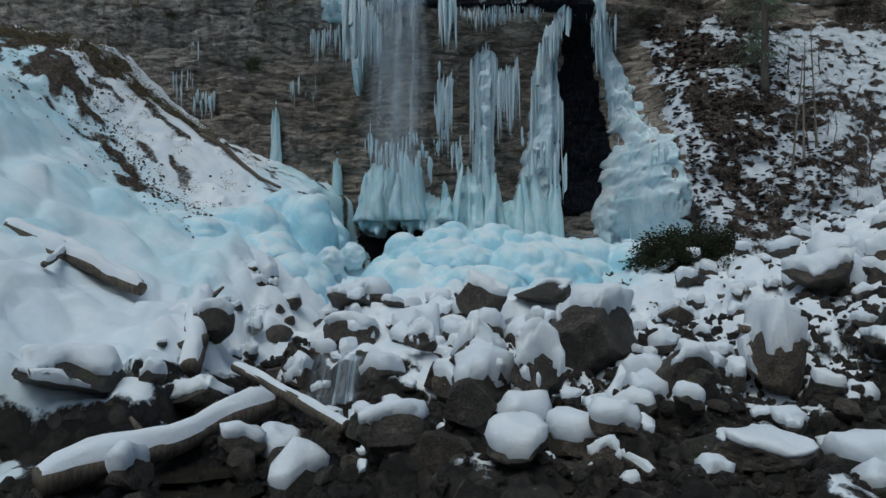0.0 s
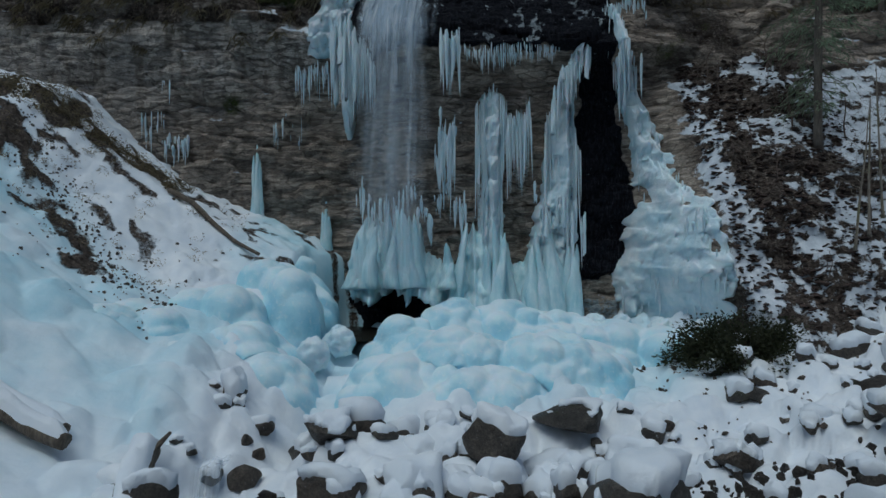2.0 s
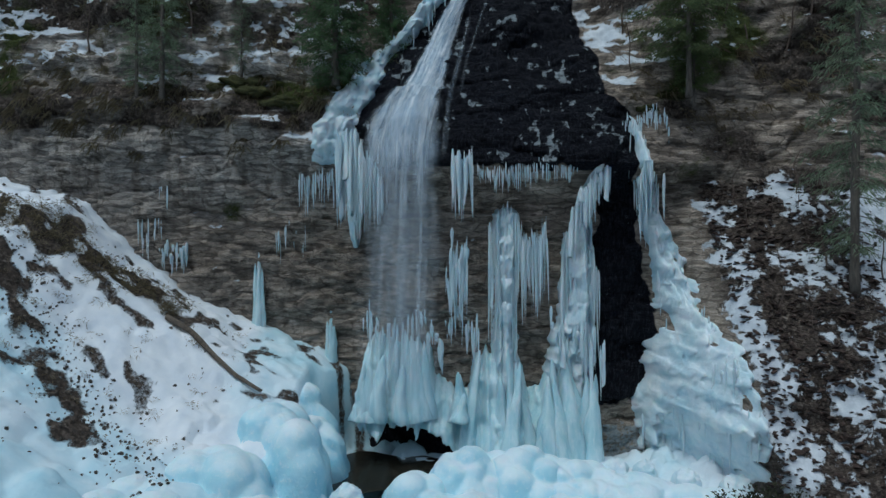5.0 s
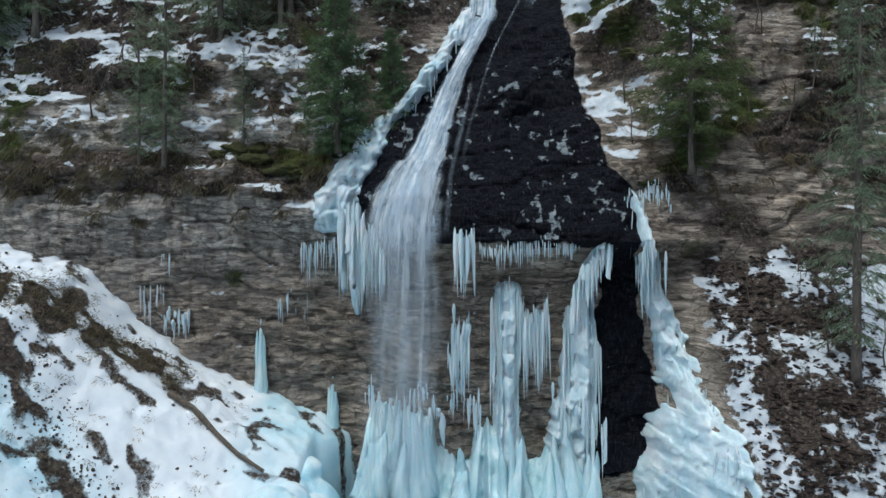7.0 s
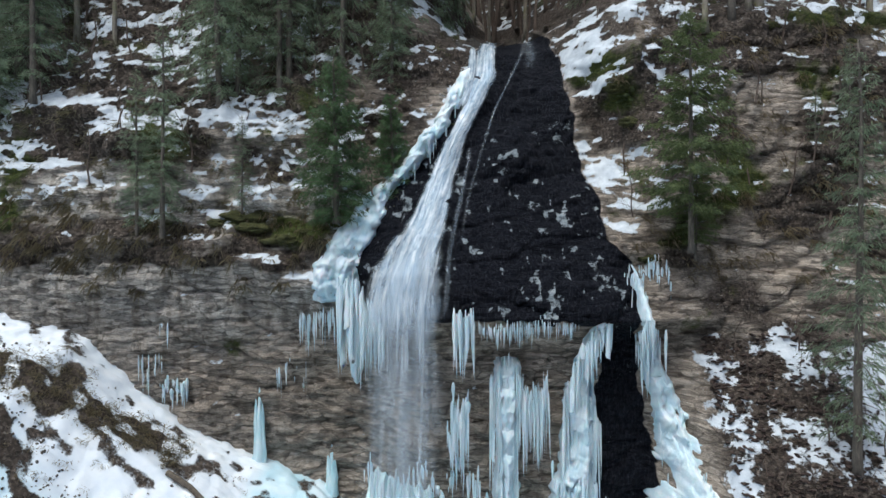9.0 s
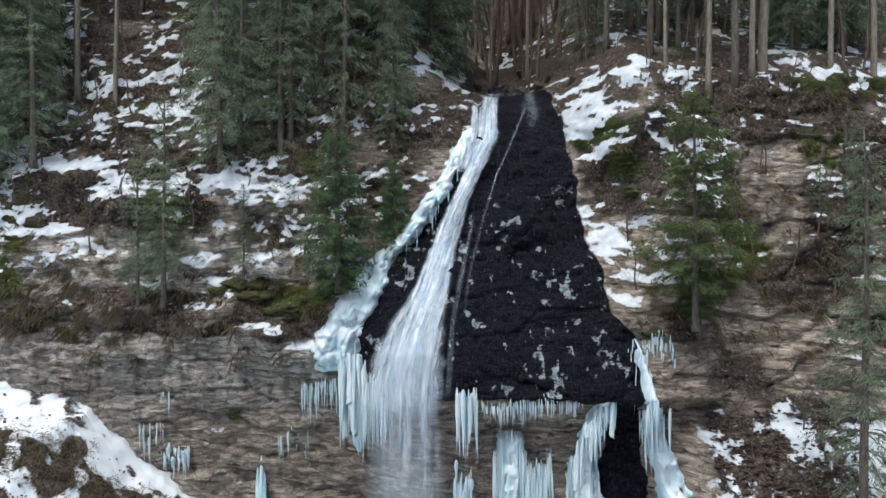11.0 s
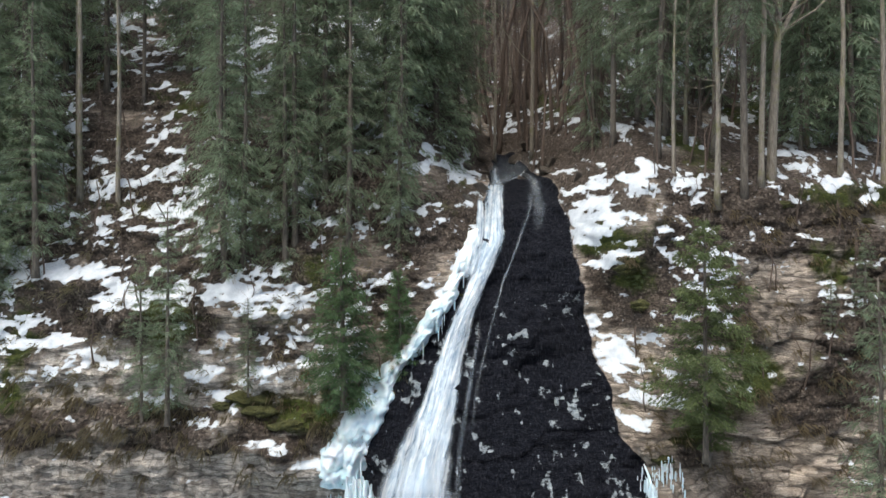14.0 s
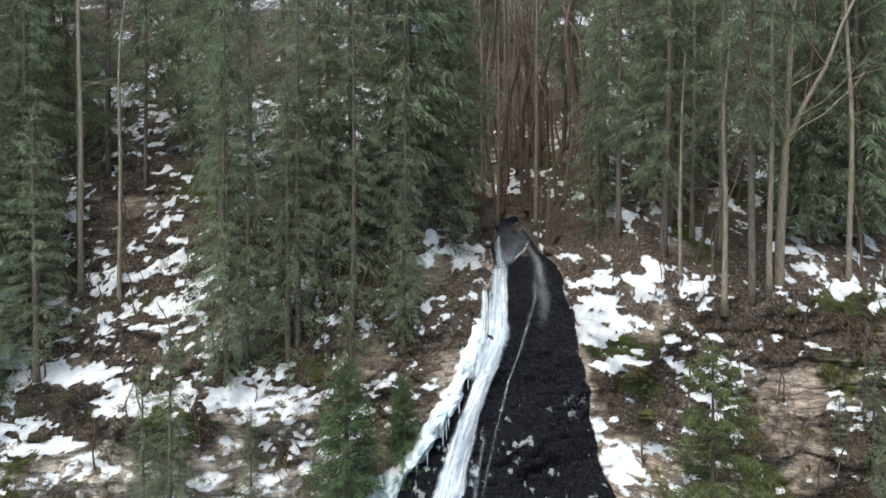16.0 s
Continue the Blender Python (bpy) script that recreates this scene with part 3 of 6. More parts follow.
def build_cliff():
    xs = np.linspace(-17, 17, 560)
    zs = np.concatenate([np.arange(-1.5, 15, 0.055), np.arange(15, 24, 0.09)])
    X, Z = np.meshgrid(xs, zs)
    Y = wall_at(X, Z)
    X2 = X + 0.06 * vnoise(X * 3, Z * 3, 1.5)
    Z2 = Z + 0.05 * vnoise(X * 3, Z * 3, 8.5)
    n = grid_normals(X2, Y, Z2)
    n *= np.sign(-n[..., 1:2] + 1e-9)
    up = n[..., 2]
    wet = wet_zone(X, Z)
    hill = ss(9.2, 10.6, Z)
    crag = ss(7.4, 8.2, X) * ss(15.5, 14.8, Z)
    scree = ss(5.6, 6.6, X) * ss(7.4, 6.4, Z)
    patch = 0.7 * fbm(X * 0.6, Z * 1.0, 12.0, 4) + 0.85 * fbm(X * 2.6, Z * 3.8, 14.0, 3) + 0.6 * fbm(X * 6.5, Z * 9.0, 18.0, 3)
    cover = -0.75 - 0.12 * scree - 0.16 * ss(5, 6.5, X) * ss(8.5, 9.5, Z) - 0.14 * ss(5, 6.5, X) * ss(15, 16, Z) + 0.58 * hill * (1 - 0.55 * crag) - 0.2 * ss(15.5, 17, Z) - 0.5 * ss(15.5, 16.5, Z) * np.exp(-((X - 2.2) / 2.2) ** 2) + 0.8 * scree - 0.3 * scree * np.exp(-((X - 6.9) / 0.6) ** 2 - ((Z - 3.9) / 0.9) ** 2) + 0.75 * scree * np.exp(-((X - np.interp(Z, [0, 1, 2.6, 4.2, 5.6], [6.7, 6.4, 6.45, 6.3, 5.9])) / 0.4) ** 2) + 0.25 * ss(8.0, 9.8, X + 0.25 * (3 - Z)) * scree + 0.04 * ss(15.5, 17.5, Z) * ss(3, 6, X) + 0.05 * ss(16.5, 18, Z) * ss(5, 7, X)
    # open snow patches beside the chute and along the ledges
    for px, pz, rx, rz in LEDGES:
        cover = cover + (0.95 + 0.5 * fbm(X * 3.1, Z * 4.3, px, 3)) * np.exp(-((X - px) / rx) ** 2 - ((Z - pz) / rz) ** 2)
    speck = 0.75 * fbm(X * 1.5, Z * 1.8, 15.0, 4) + 1.0 * fbm(X * 5.5, Z * 7.0, 16.0, 3) + 0.05
    patch = patch * (1 - scree) + speck * scree
    snow = ss(-0.12 - 0.13 * scree, 0.85 + 0.12 * scree, up * (1 - 0.5 * scree) + cover + (0.4 + 0.5 * hill) * patch - 0.1 + 0.12 * scree) * (1 - wet)
    snow = snow * (1 - 0.12 * hill)
    litter = np.clip(hill * (1 - 0.8 * crag) * (ss(10.2, 12.2, Z) * 0.78 + 0.6 * fbm(X * 0.6, Z * 0.8, 21.0, 4)) + scree * 0.85, 0, 1) * (1 - wet)
    litter = np.clip(litter + ss(8.3, 8.8, Z + 0.5 * vnoise(X * 0.8, Z, 3.0)) * ss(10.2, 9.5, Z) * ss(-3.2, -4.0, X) * (0.75 + 0.5 * fbm(X * 1.2, Z * 1.5, 23.0, 3)), 0, 1)
    shrubby = ss(5.0, 5.8, X) * ss(6.6, 7.2, Z) * ss(15.6, 14.6, Z)
    litter = np.clip(litter + shrubby * (0.5 + 0.75 * fbm(X * 0.7, Z * 0.9, 27.0, 4)), 0, 1)
    moss = np.clip(ss(8.6, 9.6, Z) * (1 - 0.7 * crag) * (0.15 + 0.5 * fbm(X * 0.7, Z * 0.9, 30.0, 3)) * (1 - wet) + shrubby * (0.02 + 0.5 * fbm(X * 0.9, Z * 1.0, 29.0, 3)), 0, 1)
    for px, pz, rx, rz in ((-6.3, 9.9, 1.0, 0.5), (-4.9, 9.4, 0.8, 0.5), (0.2, 13.5, 0.35, 1.0), (4.9, 13.3, 0.6, 0.7), (0.0, 12.6, 0.25, 0.9), (5.9, 9.6, 0.5, 0.5), (-6.4, 6.2, 0.5, 0.5)):
        moss = np.clip(moss + 0.6 * np.exp(-((X - px) / rx) ** 2 - ((Z - pz) / rz) ** 2), 0, 1)
    ice = wet * ss(0.0, 0.75, 0.35 * vnoise(X * 1.7, Z * 1.2, 44.0) + 0.7 * vnoise(X * 5.3, Z * 4.1, 41.0) + 0.45 * vnoise(X * 11, Z * 9, 43.0)) * 0.56 * ss(14.8, 11.5, Z) * (0.55 + 0.45 * ss(6.8, 7.6, Z))
    ice = np.maximum(ice, 0.55 * ss(0.9, 0.3, Z) * ss(0, 0.6, X) * ss(6, 5, X))
    pale = np.clip((0.35 + 0.65 * ss(5.5, 7.6, Z)) * ss(13.6, 10.8, Z) * ss(-2.6, -4.2, X) + (0.3 + 0.35 * fbm(X * 0.5, Z * 0.4, 51.0, 3)) * ss(6.2, 7.4, X) * ss(7.5, 9, Z) * ss(15.6, 14.8, Z) + 0.3 * fbm(X * 0.3, Z * 0.4, 50.0, 3), 0, 1)
    one = np.ones_like(X)
    me = mesh_of("cliff", np.stack([X2, Y, Z2], -1).reshape(-1, 3), grid_faces(*X.shape),
                 mask=np.stack([snow, litter, wet, one], -1).reshape(-1, 4), mask2=np.stack([moss, ice, pale, one], -1).reshape(-1, 4))
    single("cliff", me, CLIFF, "brown and grey layered rock cliff, black and wet beside the falls, snow on its ledges", "cliff", kind="structure")
    # the hill that goes on behind and to both sides
    for name, xs, zs in (("hillside", np.linspace(-17.3, 17.3, 190), np.arange(22.6, 78, 0.45)), ("hillside_west", np.linspace(-80, -16.2, 160), np.arange(-3, 78, 0.5)), ("hillside_east", np.linspace(16.2, 80, 160), np.arange(-3, 78, 0.5))):
        X, Z = np.meshgrid(xs, zs)
        Y = wall_depth(X, Z) - 0.5 * fbm(X * 0.4, Z * 0.5, 3.0, 4) - wall_relief(X, Z) * ss(20, 17, np.abs(X)) - 0.25 * np.maximum(0, np.abs(X) - 17) + 0.6 * ss(24.6, 23.4, Z) * ss(17.4, 16.9, np.abs(X)) + 0.5 * ss(17.3, 16.6, np.abs(X)) * ss(22, 20, Z)
        up = 0.25 + 0.05 * ss(4, 7, X) + 0.4 * fbm(X * 0.5, Z * 0.7, 12.0, 4) + 0.75 * fbm(X * 1.7, Z * 2.4, 14.0, 3)
        one = np.ones_like(X)
        me = mesh_of(name, np.stack([X, Y, Z], -1).reshape(-1, 3), grid_faces(*X.shape),
                     mask=np.stack([(0.2 + 0.4 * ss(0.0, 0.9, up)) * (1 - 0.6 * np.exp(-((X - 2) / 3) ** 2)), one * 0.9, one * 0, one], -1).reshape(-1, 4), mask2=np.stack([one * 0.1, one * 0, one * 0, one], -1).reshape(-1, 4))
        single(name, me, CLIFF, "steep forest floor of brown leaf litter under broken snow", "hillside", kind="structure")


def build_ground():
    def axis(lo, a, b, hi, fine, coarse):
        return np.concatenate([np.arange(lo, a, coarse), np.arange(a, b, fine), np.arange(b, hi, coarse)])
    xs, ys = axis(-80, -13.5, 11.5, 80, 0.066, 1.0), axis(-80, 5.8, 22, 24, 0.066, 1.0)
    X, Y = np.meshgrid(xs, ys)
    Z = ground_at(X, Y)
    n = grid_normals(X, Y, Z)
    n *= np.sign(n[..., 2:3] + 1e-9)
    up = n[..., 2]
    talus = np.maximum(ss(-5.5, -7.5, X) * ss(13.5, 16, Y), ss(-1.6, -2.6, X) * ss(16.5, 18.2, Y))
    depth = ss(8.3, 11.0, Y + 0.12 * np.maximum(X, 0) + 0.5 * np.maximum(-4 - X, 0))
    right = ss(3.5, 6, X) * ss(12.5, 9, Y)
    creek = np.interp(Y, [4, 7, 8.5, 10, 12, 15, 18], [-3.2, -2.4, -2.6, -2.6, -2.9, -2.2, -2.0])
    wetbed = np.exp(-((X - creek) / np.interp(Y, [6, 10, 13, 18], [2.2, 1.6, 0.5, 0.8])) ** 2)
    lumps = fbm(X * 0.8, Y * 0.8, 60.0, 4)
    _, seam, who = stone_cells(X, Y)
    snow = 0.26 + 0.95 * depth + 0.35 * lumps - 0.35 * right - 0.9 * wetbed * ss(10.8, 9.8, Y) + 1.7 * np.maximum(up - 0.78, -0.12 - 0.3 * ss(11, 9.5, Y)) + 0.4 * ss(2.5, 4, X) * ss(9.8, 11, Y)
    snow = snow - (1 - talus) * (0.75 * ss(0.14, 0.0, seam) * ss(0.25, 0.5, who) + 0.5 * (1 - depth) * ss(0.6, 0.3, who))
    snow = snow + 1.2 * ss(-3.3, -3.7, X) * ss(7.6, 7.85, Y) * ss(12, 10, Y) + 0.3 * ss(8.7, 9.6, Y) * ss(-1.6, -0.8, X) * ss(6.5, 5, X)
    snow = snow + 1.0 * ss(-4.4, -5.2, X) * ss(17, 13.5, Y) + 0.35 * ss(-0.8, 0.6, X) * ss(7.6, 8.6, Y) * ss(6, 4.5, X) + 0.3 * talus + 0.5 * ss(10.2, 11.0, Y) * ss(6.5, 5, X) * ss(-5.5, -4.5, X)
    snow = np.clip(snow, 0, 1)
    band = 0.45 * np.exp(-(((X + 9.3) * 0.62 + (Y - 16.6) + 0.5 * vnoise(X * 0.9, Y * 0.9, 2.0)) / 0.55) ** 2) + 1.15 * np.exp(-((Y - 19.1 - 0.33 * (X + 10.3) + 0.4 * vnoise(X * 1.1, Y * 1.1, 6.0)) / 0.45) ** 2) * ss(-6.8, -8.2, X) + np.exp(-((X + 10.2) / 0.7) ** 2 - ((Y - 17.1) / 0.5) ** 2)
    holes = ss(0.25, 0.6, fbm(X * 2.3, Y * 2.3, 77.0, 3)) * 0.6
    snow = np.clip(snow - talus * (1.45 * np.clip(band * (0.75 + 0.7 * fbm(X * 1.3, Y * 1.3, 66.0, 4) + 0.9 * fbm(X * 4.5, Y * 4.5, 67.0, 3)), 0, 1) + holes), 0, 1)
    for axis_no in (0, 1):
        snow = 0.5 * snow + 0.25 * (np.roll(snow, 1, axis_no) + np.roll(snow, -1, axis_no))
    litter = np.clip(talus * 0.9 + right * 0.25, 0, 1)
    one = np.ones_like(X)
    glaze = ss(-3.6, -4.8, X) * ss(9.5, 12.5, Y) * ss(17, 15, Y + 0.35 * (X + 6)) + ss(-2.0, -3.0, X) * ss(17, 18.5, Y) * ss(-6, -5, X) + 0.7 * ss(13.0, 15, Y) * ss(-4, -3, X) * ss(6.5, 5, X)
    glaze = np.clip(0.85 * glaze + 0.5 * lumps * glaze + 0.35 * ss(-3.5, -4.6, X) * ss(11, 9, Y), 0, 1)
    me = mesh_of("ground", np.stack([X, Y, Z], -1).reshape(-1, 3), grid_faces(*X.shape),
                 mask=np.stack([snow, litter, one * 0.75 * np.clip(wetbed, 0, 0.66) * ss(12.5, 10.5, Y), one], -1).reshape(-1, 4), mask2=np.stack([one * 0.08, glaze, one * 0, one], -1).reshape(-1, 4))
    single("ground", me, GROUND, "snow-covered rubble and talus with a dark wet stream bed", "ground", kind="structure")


def build_screen_slope():
    """An unseen slope behind the open stream bed, added to block frontal sky light."""
    X, T = np.meshgrid(np.linspace(-80, 80, 90), np.linspace(0, 1, 60))
    Y = -26 - 50 * T + 3 * fbm(X * 0.08, T * 4, 2.0, 3)
    Z = -5 + 62 * T + 3 * fbm(X * 0.1, T * 6, 8.0, 4)
    one = np.ones_like(X)
    snow = ss(-0.2, 0.9, fbm(X * 0.3, Z * 0.4, 5.0, 4))
    me = mesh_of("hillside_south", np.stack([X, Y, Z], -1).reshape(-1, 3), grid_faces(*X.shape),
                 mask=np.stack([snow * 0.5, one * 0.9, one * 0, one], -1).reshape(-1, 4), mask2=np.stack([one * 0.3, one * 0, one * 0, one], -1).reshape(-1, 4))
    single("hillside_south", me, CLIFF, "unseen dark slope added behind the viewpoint to block frontal sky light", "hillside", kind="structure")


build_cliff()
build_ground()
build_screen_slope()

# ---- ice ----
rng = np.random.default_rng(7)


def icicle_mesh(k):
    """A hanging icicle, one metre long and one across at the root, point down."""
    n, sides = 9, 6
    t = np.linspace(0, 1, n)
    r = 0.6 * (1 - t) ** 0.8 * (0.3 + 0.7 * ss(-0.02, 0.22, t)) * (1 + 0.25 * vnoise(t * 9, k * 3.3, 0.5)) + 0.012
    pts = np.stack([0.12 * vnoise(t * 2.5, k, 2.0) * t, 0.12 * vnoise(t * 2.5, k, 7.0) * t, -t], -1)
    v, f = tube(pts, r, sides, k, 0.3)
    me = clean_quads("icicle", v, f)
    me.materials.append(ICE)
    return me


def column_mesh(k):
    """A frozen column, one metre long: thick all the way, lumpy, widening at the foot."""
    n, sides = 13, 10
    t = np.linspace(0, 1, n)
    r = 0.5 * (0.5 + 0.3 * np.sin(t * 3.1) + 0.4 * t ** 3) * (0.5 + 0.5 * ss(-0.02, 0.3, t)) * (1 + 0.3 * vnoise(t * 7, k * 2.1, 4.5)) + 0.02
    pts = np.stack([0.1 * vnoise(t * 2, k, 12.0), 0.1 * vnoise(t * 2, k, 17.0), -t], -1)
    v, f = tube(pts, r, 14, k, 0.55)
    me = clean_quads("ice_column", v, f)
    me.materials.append(ICE)
    return me


def cone_mesh(k):
    """A stub of ice grown from below, one metre high, its tip at the origin."""
    n = 11
    t = np.linspace(0, 1, n)
    r = 0.5 * (0.12 + 0.88 * t ** 0.8) * (1 + 0.25 * vnoise(t * 6, k * 2.7, 1.5))
    r[0] = 0.03
    v, f = tube(np.stack([0 * t, 0 * t, -t], -1), r, 12, k, 0.45)
    me = clean_quads("ice_cone", v, f)
    return me


ICICLES = [icicle_mesh(k) for k in range(8)]
COLUMNS = [column_mesh(k) for k in range(6)]


def hang(parent, x, y, z, length, width, column=False):
    ob = new("icicle" if not column else "ice_column", (COLUMNS[rng.integers(6)] if column else ICICLES[rng.integers(8)]))
    ob.parent = parent
    ob.matrix_local = pose(x, y, z, rng.normal(0, 0.8), rng.normal(0, 0.8), rng.uniform(0, 360)) @ Matrix.Diagonal((width, width, length, 1))


def icicle_row(label, x0, x1, z_top, drop, spread, count, width, off=0.12, columns=0.0, y=None, ztilt=0.0, group="icicle rows"):
    """A row of icicles from x0 to x1 under the height z_top; drop: the mean length."""
    row = thing("ice_curtain" if columns else "icicle_row", label, "icicles", group)
    count = int(count * 1.9)
    for i in range(count):
        u = min(1, max(0, (i + rng.uniform(-1.2, 2.2)) / count))
        x = x0 + (x1 - x0) * u
        z = z_top + ztilt * u + rng.normal(0, spread * 0.12) + 0.35 * spread * float(vnoise(x * 2.2, z_top, 8.0))
        yy = (float(wall_at(x, z)) if y is None else y) - off * rng.uniform(0.3, 1.6)
        length = max(0.12, drop * (1 + 0.6 * float(vnoise(x * 3.0, z_top, 3.0))) * rng.uniform(0.2, 1.25))
        thick = rng.uniform() < columns * 0.7
        hang(row, x, yy, z, length, width * (0.85 if thick else float(np.exp(rng.normal(-0.78, 0.4)))), thick)
    return row


def ice_flow(name, label, heights, xs_mid, widths, bulge, wave, material, seed, z_step=0.05, category="ice", drips=90, ragged=0.2):
    """Ice grown on the wall along a path given by height: swollen, lumpy, with runnels down it."""
    zs = np.arange(heights[0], heights[-1] + 1e-6, z_step)
    u = np.linspace(-1, 1, 60)
    U, Z = np.meshgrid(u, zs)
    mid, half = np.interp(Z, heights, xs_mid), np.interp(Z, heights, widths) / 2
    side = np.sign(U) * 3 + seed
    rag = 1 + ragged * (0.5 * vnoise(Z * 1.7, side, 3.0) + 0.45 * vnoise(Z * 5, side, 3.0) + 0.4 * vnoise(Z * 12, side, 1.0))
    X = mid + U * half * (1 + (rag - 1) * np.abs(U) ** 2)
    dome = np.sqrt(np.clip(1 - np.abs(U) ** 2.4, 0, 1))
    flute = 0.5 + 0.5 * np.abs(vnoise(X * 5.5 + 0.2 * vnoise(Z, X, 1.0), Z * 0.35, seed)) + 0.2 * np.abs(vnoise(X * wave, Z * wave * 0.9, seed + 3))
    ends = ss(zs[0] - 0.01, zs[0] + 0.3, Z) * ss(zs[-1] + 0.01, zs[-1] - 0.3, Z)
    Y = wall_depth(X, Z) + 0.12 - dome * ends * np.interp(Z, heights, bulge) * flute - 0.12 * dome - 0.1
    Y = Y + (1 - dome * ends) * 0.25
    P = np.stack([X, Y, Z], -1)
    knob = np.clip(1 - (cells3(P / 0.24 + 0.3 * vnoise(X * 3, Z * 3, seed)[..., None], seed) / 0.9) ** 2, 0, 1) + 0.5 * np.clip(1 - (cells3(P / 0.11, seed + 3) / 0.9) ** 2, 0, 1)
    Y = Y - dome * ends * 0.5 * np.interp(Z, heights, bulge) * knob * min(1.0, wave / 3)
    Y = Y - dome * ends * 0.7 * np.interp(Z, heights, bulge) * fbm(X * 3.2, Z * 3.6, seed + 21.0, 4) * min(1.0, wave / 3)
    # bare gaps where the rock shows through
    Y = Y + 0.7 * ss(0.35, 0.6, fbm(X * 2.4, Z * 1.5, seed + 40.0, 3)) * ss(0.2, 0.6, np.abs(U)) * min(1.0, ragged * 2)
    me = mesh_of("ice_sheet", np.stack([X, Y, Z + 0.05 * vnoise(X * 6, Z * 6, seed)], -1).reshape(-1, 3), grid_faces(*X.shape))
    ob = thing(name, label, category)
    part("ice_sheet", me, material, ob)
    r = np.random.default_rng(seed)
    for _ in range(drips):
        z = r.uniform(heights[0] + 0.6, heights[-1] - 0.4)
        u = r.uniform(-0.75, 0.75)
        x = float(np.interp(z, heights, xs_mid) + u * np.interp(z, heights, widths) / 2)
        y = float(wall_depth(x, z) - np.interp(z, heights, bulge) * 0.75 * math.sqrt(1 - u * u)) - 0.12
        hang(ob, x, y, z, r.uniform(0.25, 0.8), r.uniform(0.03, 0.075))
    return ob


def ice_apron():
    """The wide foot of ice under the falls, in flutes and stubby cones."""
    xs, zs = np.linspace(-2.9, 3.75, 190), np.arange(-0.5, 3.6, 0.05)
    X, Z = np.meshgrid(xs, zs)
    top = np.interp(X, [-2.9, -2.3, -1.6, -1.0, -0.3, 0.1, 0.8, 1.4, 2.2, 2.7, 3.3, 3.75], [0.6, 2.7, 2.3, 2.9, 2.2, 1.6, 2.9, 2.6, 1.9, 3.0, 2.6, 0.6])
    top = top + 0.35 * vnoise(X * 4.2, 1.0, 2.0) + 0.25 * vnoise(X * 9.0, 4.0, 2.0) - 0.25
    d = np.clip(top - Z, -1, 4)
    grow = np.where(d > 0, 0.12 + 0.28 * np.sqrt(np.clip(d, 0, 4)) + 0.26 * np.clip(d, 0, 4), -0.25)
    flute = np.abs(vnoise(X * 3.6, Z * 0.25, 3.0)) * 0.26 + np.abs(vnoise(X * 8.0, Z * 0.5, 9.0)) * 0.12 + 0.1 * vnoise(X * 3, Z * 4, 1.0)
    Y = np.minimum(wall_depth(X, Z), 19.95) - grow + 0.22 - flute * ss(0, 0.5, d)
    knob = np.clip(1 - (cells3(np.stack([X / 0.2, Y / 0.3, Z / 0.34], -1), 8) / 0.9) ** 2, 0, 1)
    Y = Y - 0.12 * knob * ss(0, 0.4, d)
    Y = np.where(d > -0.12, Y, wall_depth(X, Z) + 0.5)
    Y = np.where(Z < 0.45 + 0.25 * vnoise(X * 3, 1.0, 5.0) + 0.3 * np.abs(vnoise(X * 9, 1.0, 6.0)) - 1.6 * ss(-0.5, 0.4, X), wall_depth(X, Z) + 0.5, Y)
    me = mesh_of("ice_sheet", np.stack([X, Y, Z], -1).reshape(-1, 3), grid_faces(*X.shape))
    ob = thing("ice_apron", "pale turquoise fluted foot of ice below the falls", "ice")
    part("ice_sheet", me, APRON_ICE, ob)
    for i in range(30):
        x = rng.uniform(-2.4, 3.5)
        h = float(np.interp(x, [-2.4, -1, 0.1, 0.8, 2.2, 2.7, 3.5], [2.2, 2.6, 1.7, 2.5, 1.9, 2.6, 1.8])) * rng.uniform(0.75, 1.2)
        cone = new("ice_cone", CONES[i % 6])
        cone.parent = ob
        cone.matrix_local = pose(x, 19.25 - 0.2 * (2.6 - h) - rng.uniform(0, 0.25), h, rng.normal(6, 3), rng.normal(0, 3), rng.uniform(0, 360)) @ Matrix.Diagonal((rng.uniform(0.4, 0.8), rng.uniform(0.35, 0.6), h + 0.3 if x > 0.3 else max(0.35, h - 0.85), 1))


SNOW_ICE = ice_material("snowy_ice", (0.44, 0.64, 0.74), (0.88, 0.92, 0.94), 0.5, False, 0.5)
APRON_ICE = ice_material("turquoise_ice", (0.38, 0.62, 0.7), (0.74, 0.86, 0.9), 0.35)
CONES = [cone_mesh(k) for k in range(6)]
for me in CONES:
    me.materials.append(APRON_ICE)
ice_apron()
ice_flow("ice_flow", "white lumpy frozen seep down the rock beside a black wet strip", [-0.3, 1.0, 2.4, 3.1, 4.2, 5.2, 6.15, 6.9], [5.5, 5.4, 5.6, 5.65, 5.55, 5.35, 5.05, 4.85], [1.7, 1.5, 1.3, 1.05, 0.8, 0.75, 0.6, 0.4], [0.42, 0.4, 0.34, 0.3, 0.28, 0.24, 0.2, 0.1], 3.2, SNOW_ICE, 11, ragged=0.24)
ice_flow("ice_flow", "thin grey frozen drips above a lumpy seep", [6.4, 7.2, 8.0, 8.7], [4.85, 4.7, 4.6, 4.55], [0.4, 0.3, 0.25, 0.15], [0.1, 0.06, 0.05, 0.03], 3.2, ICE, 14, drips=70, ragged=0.5)
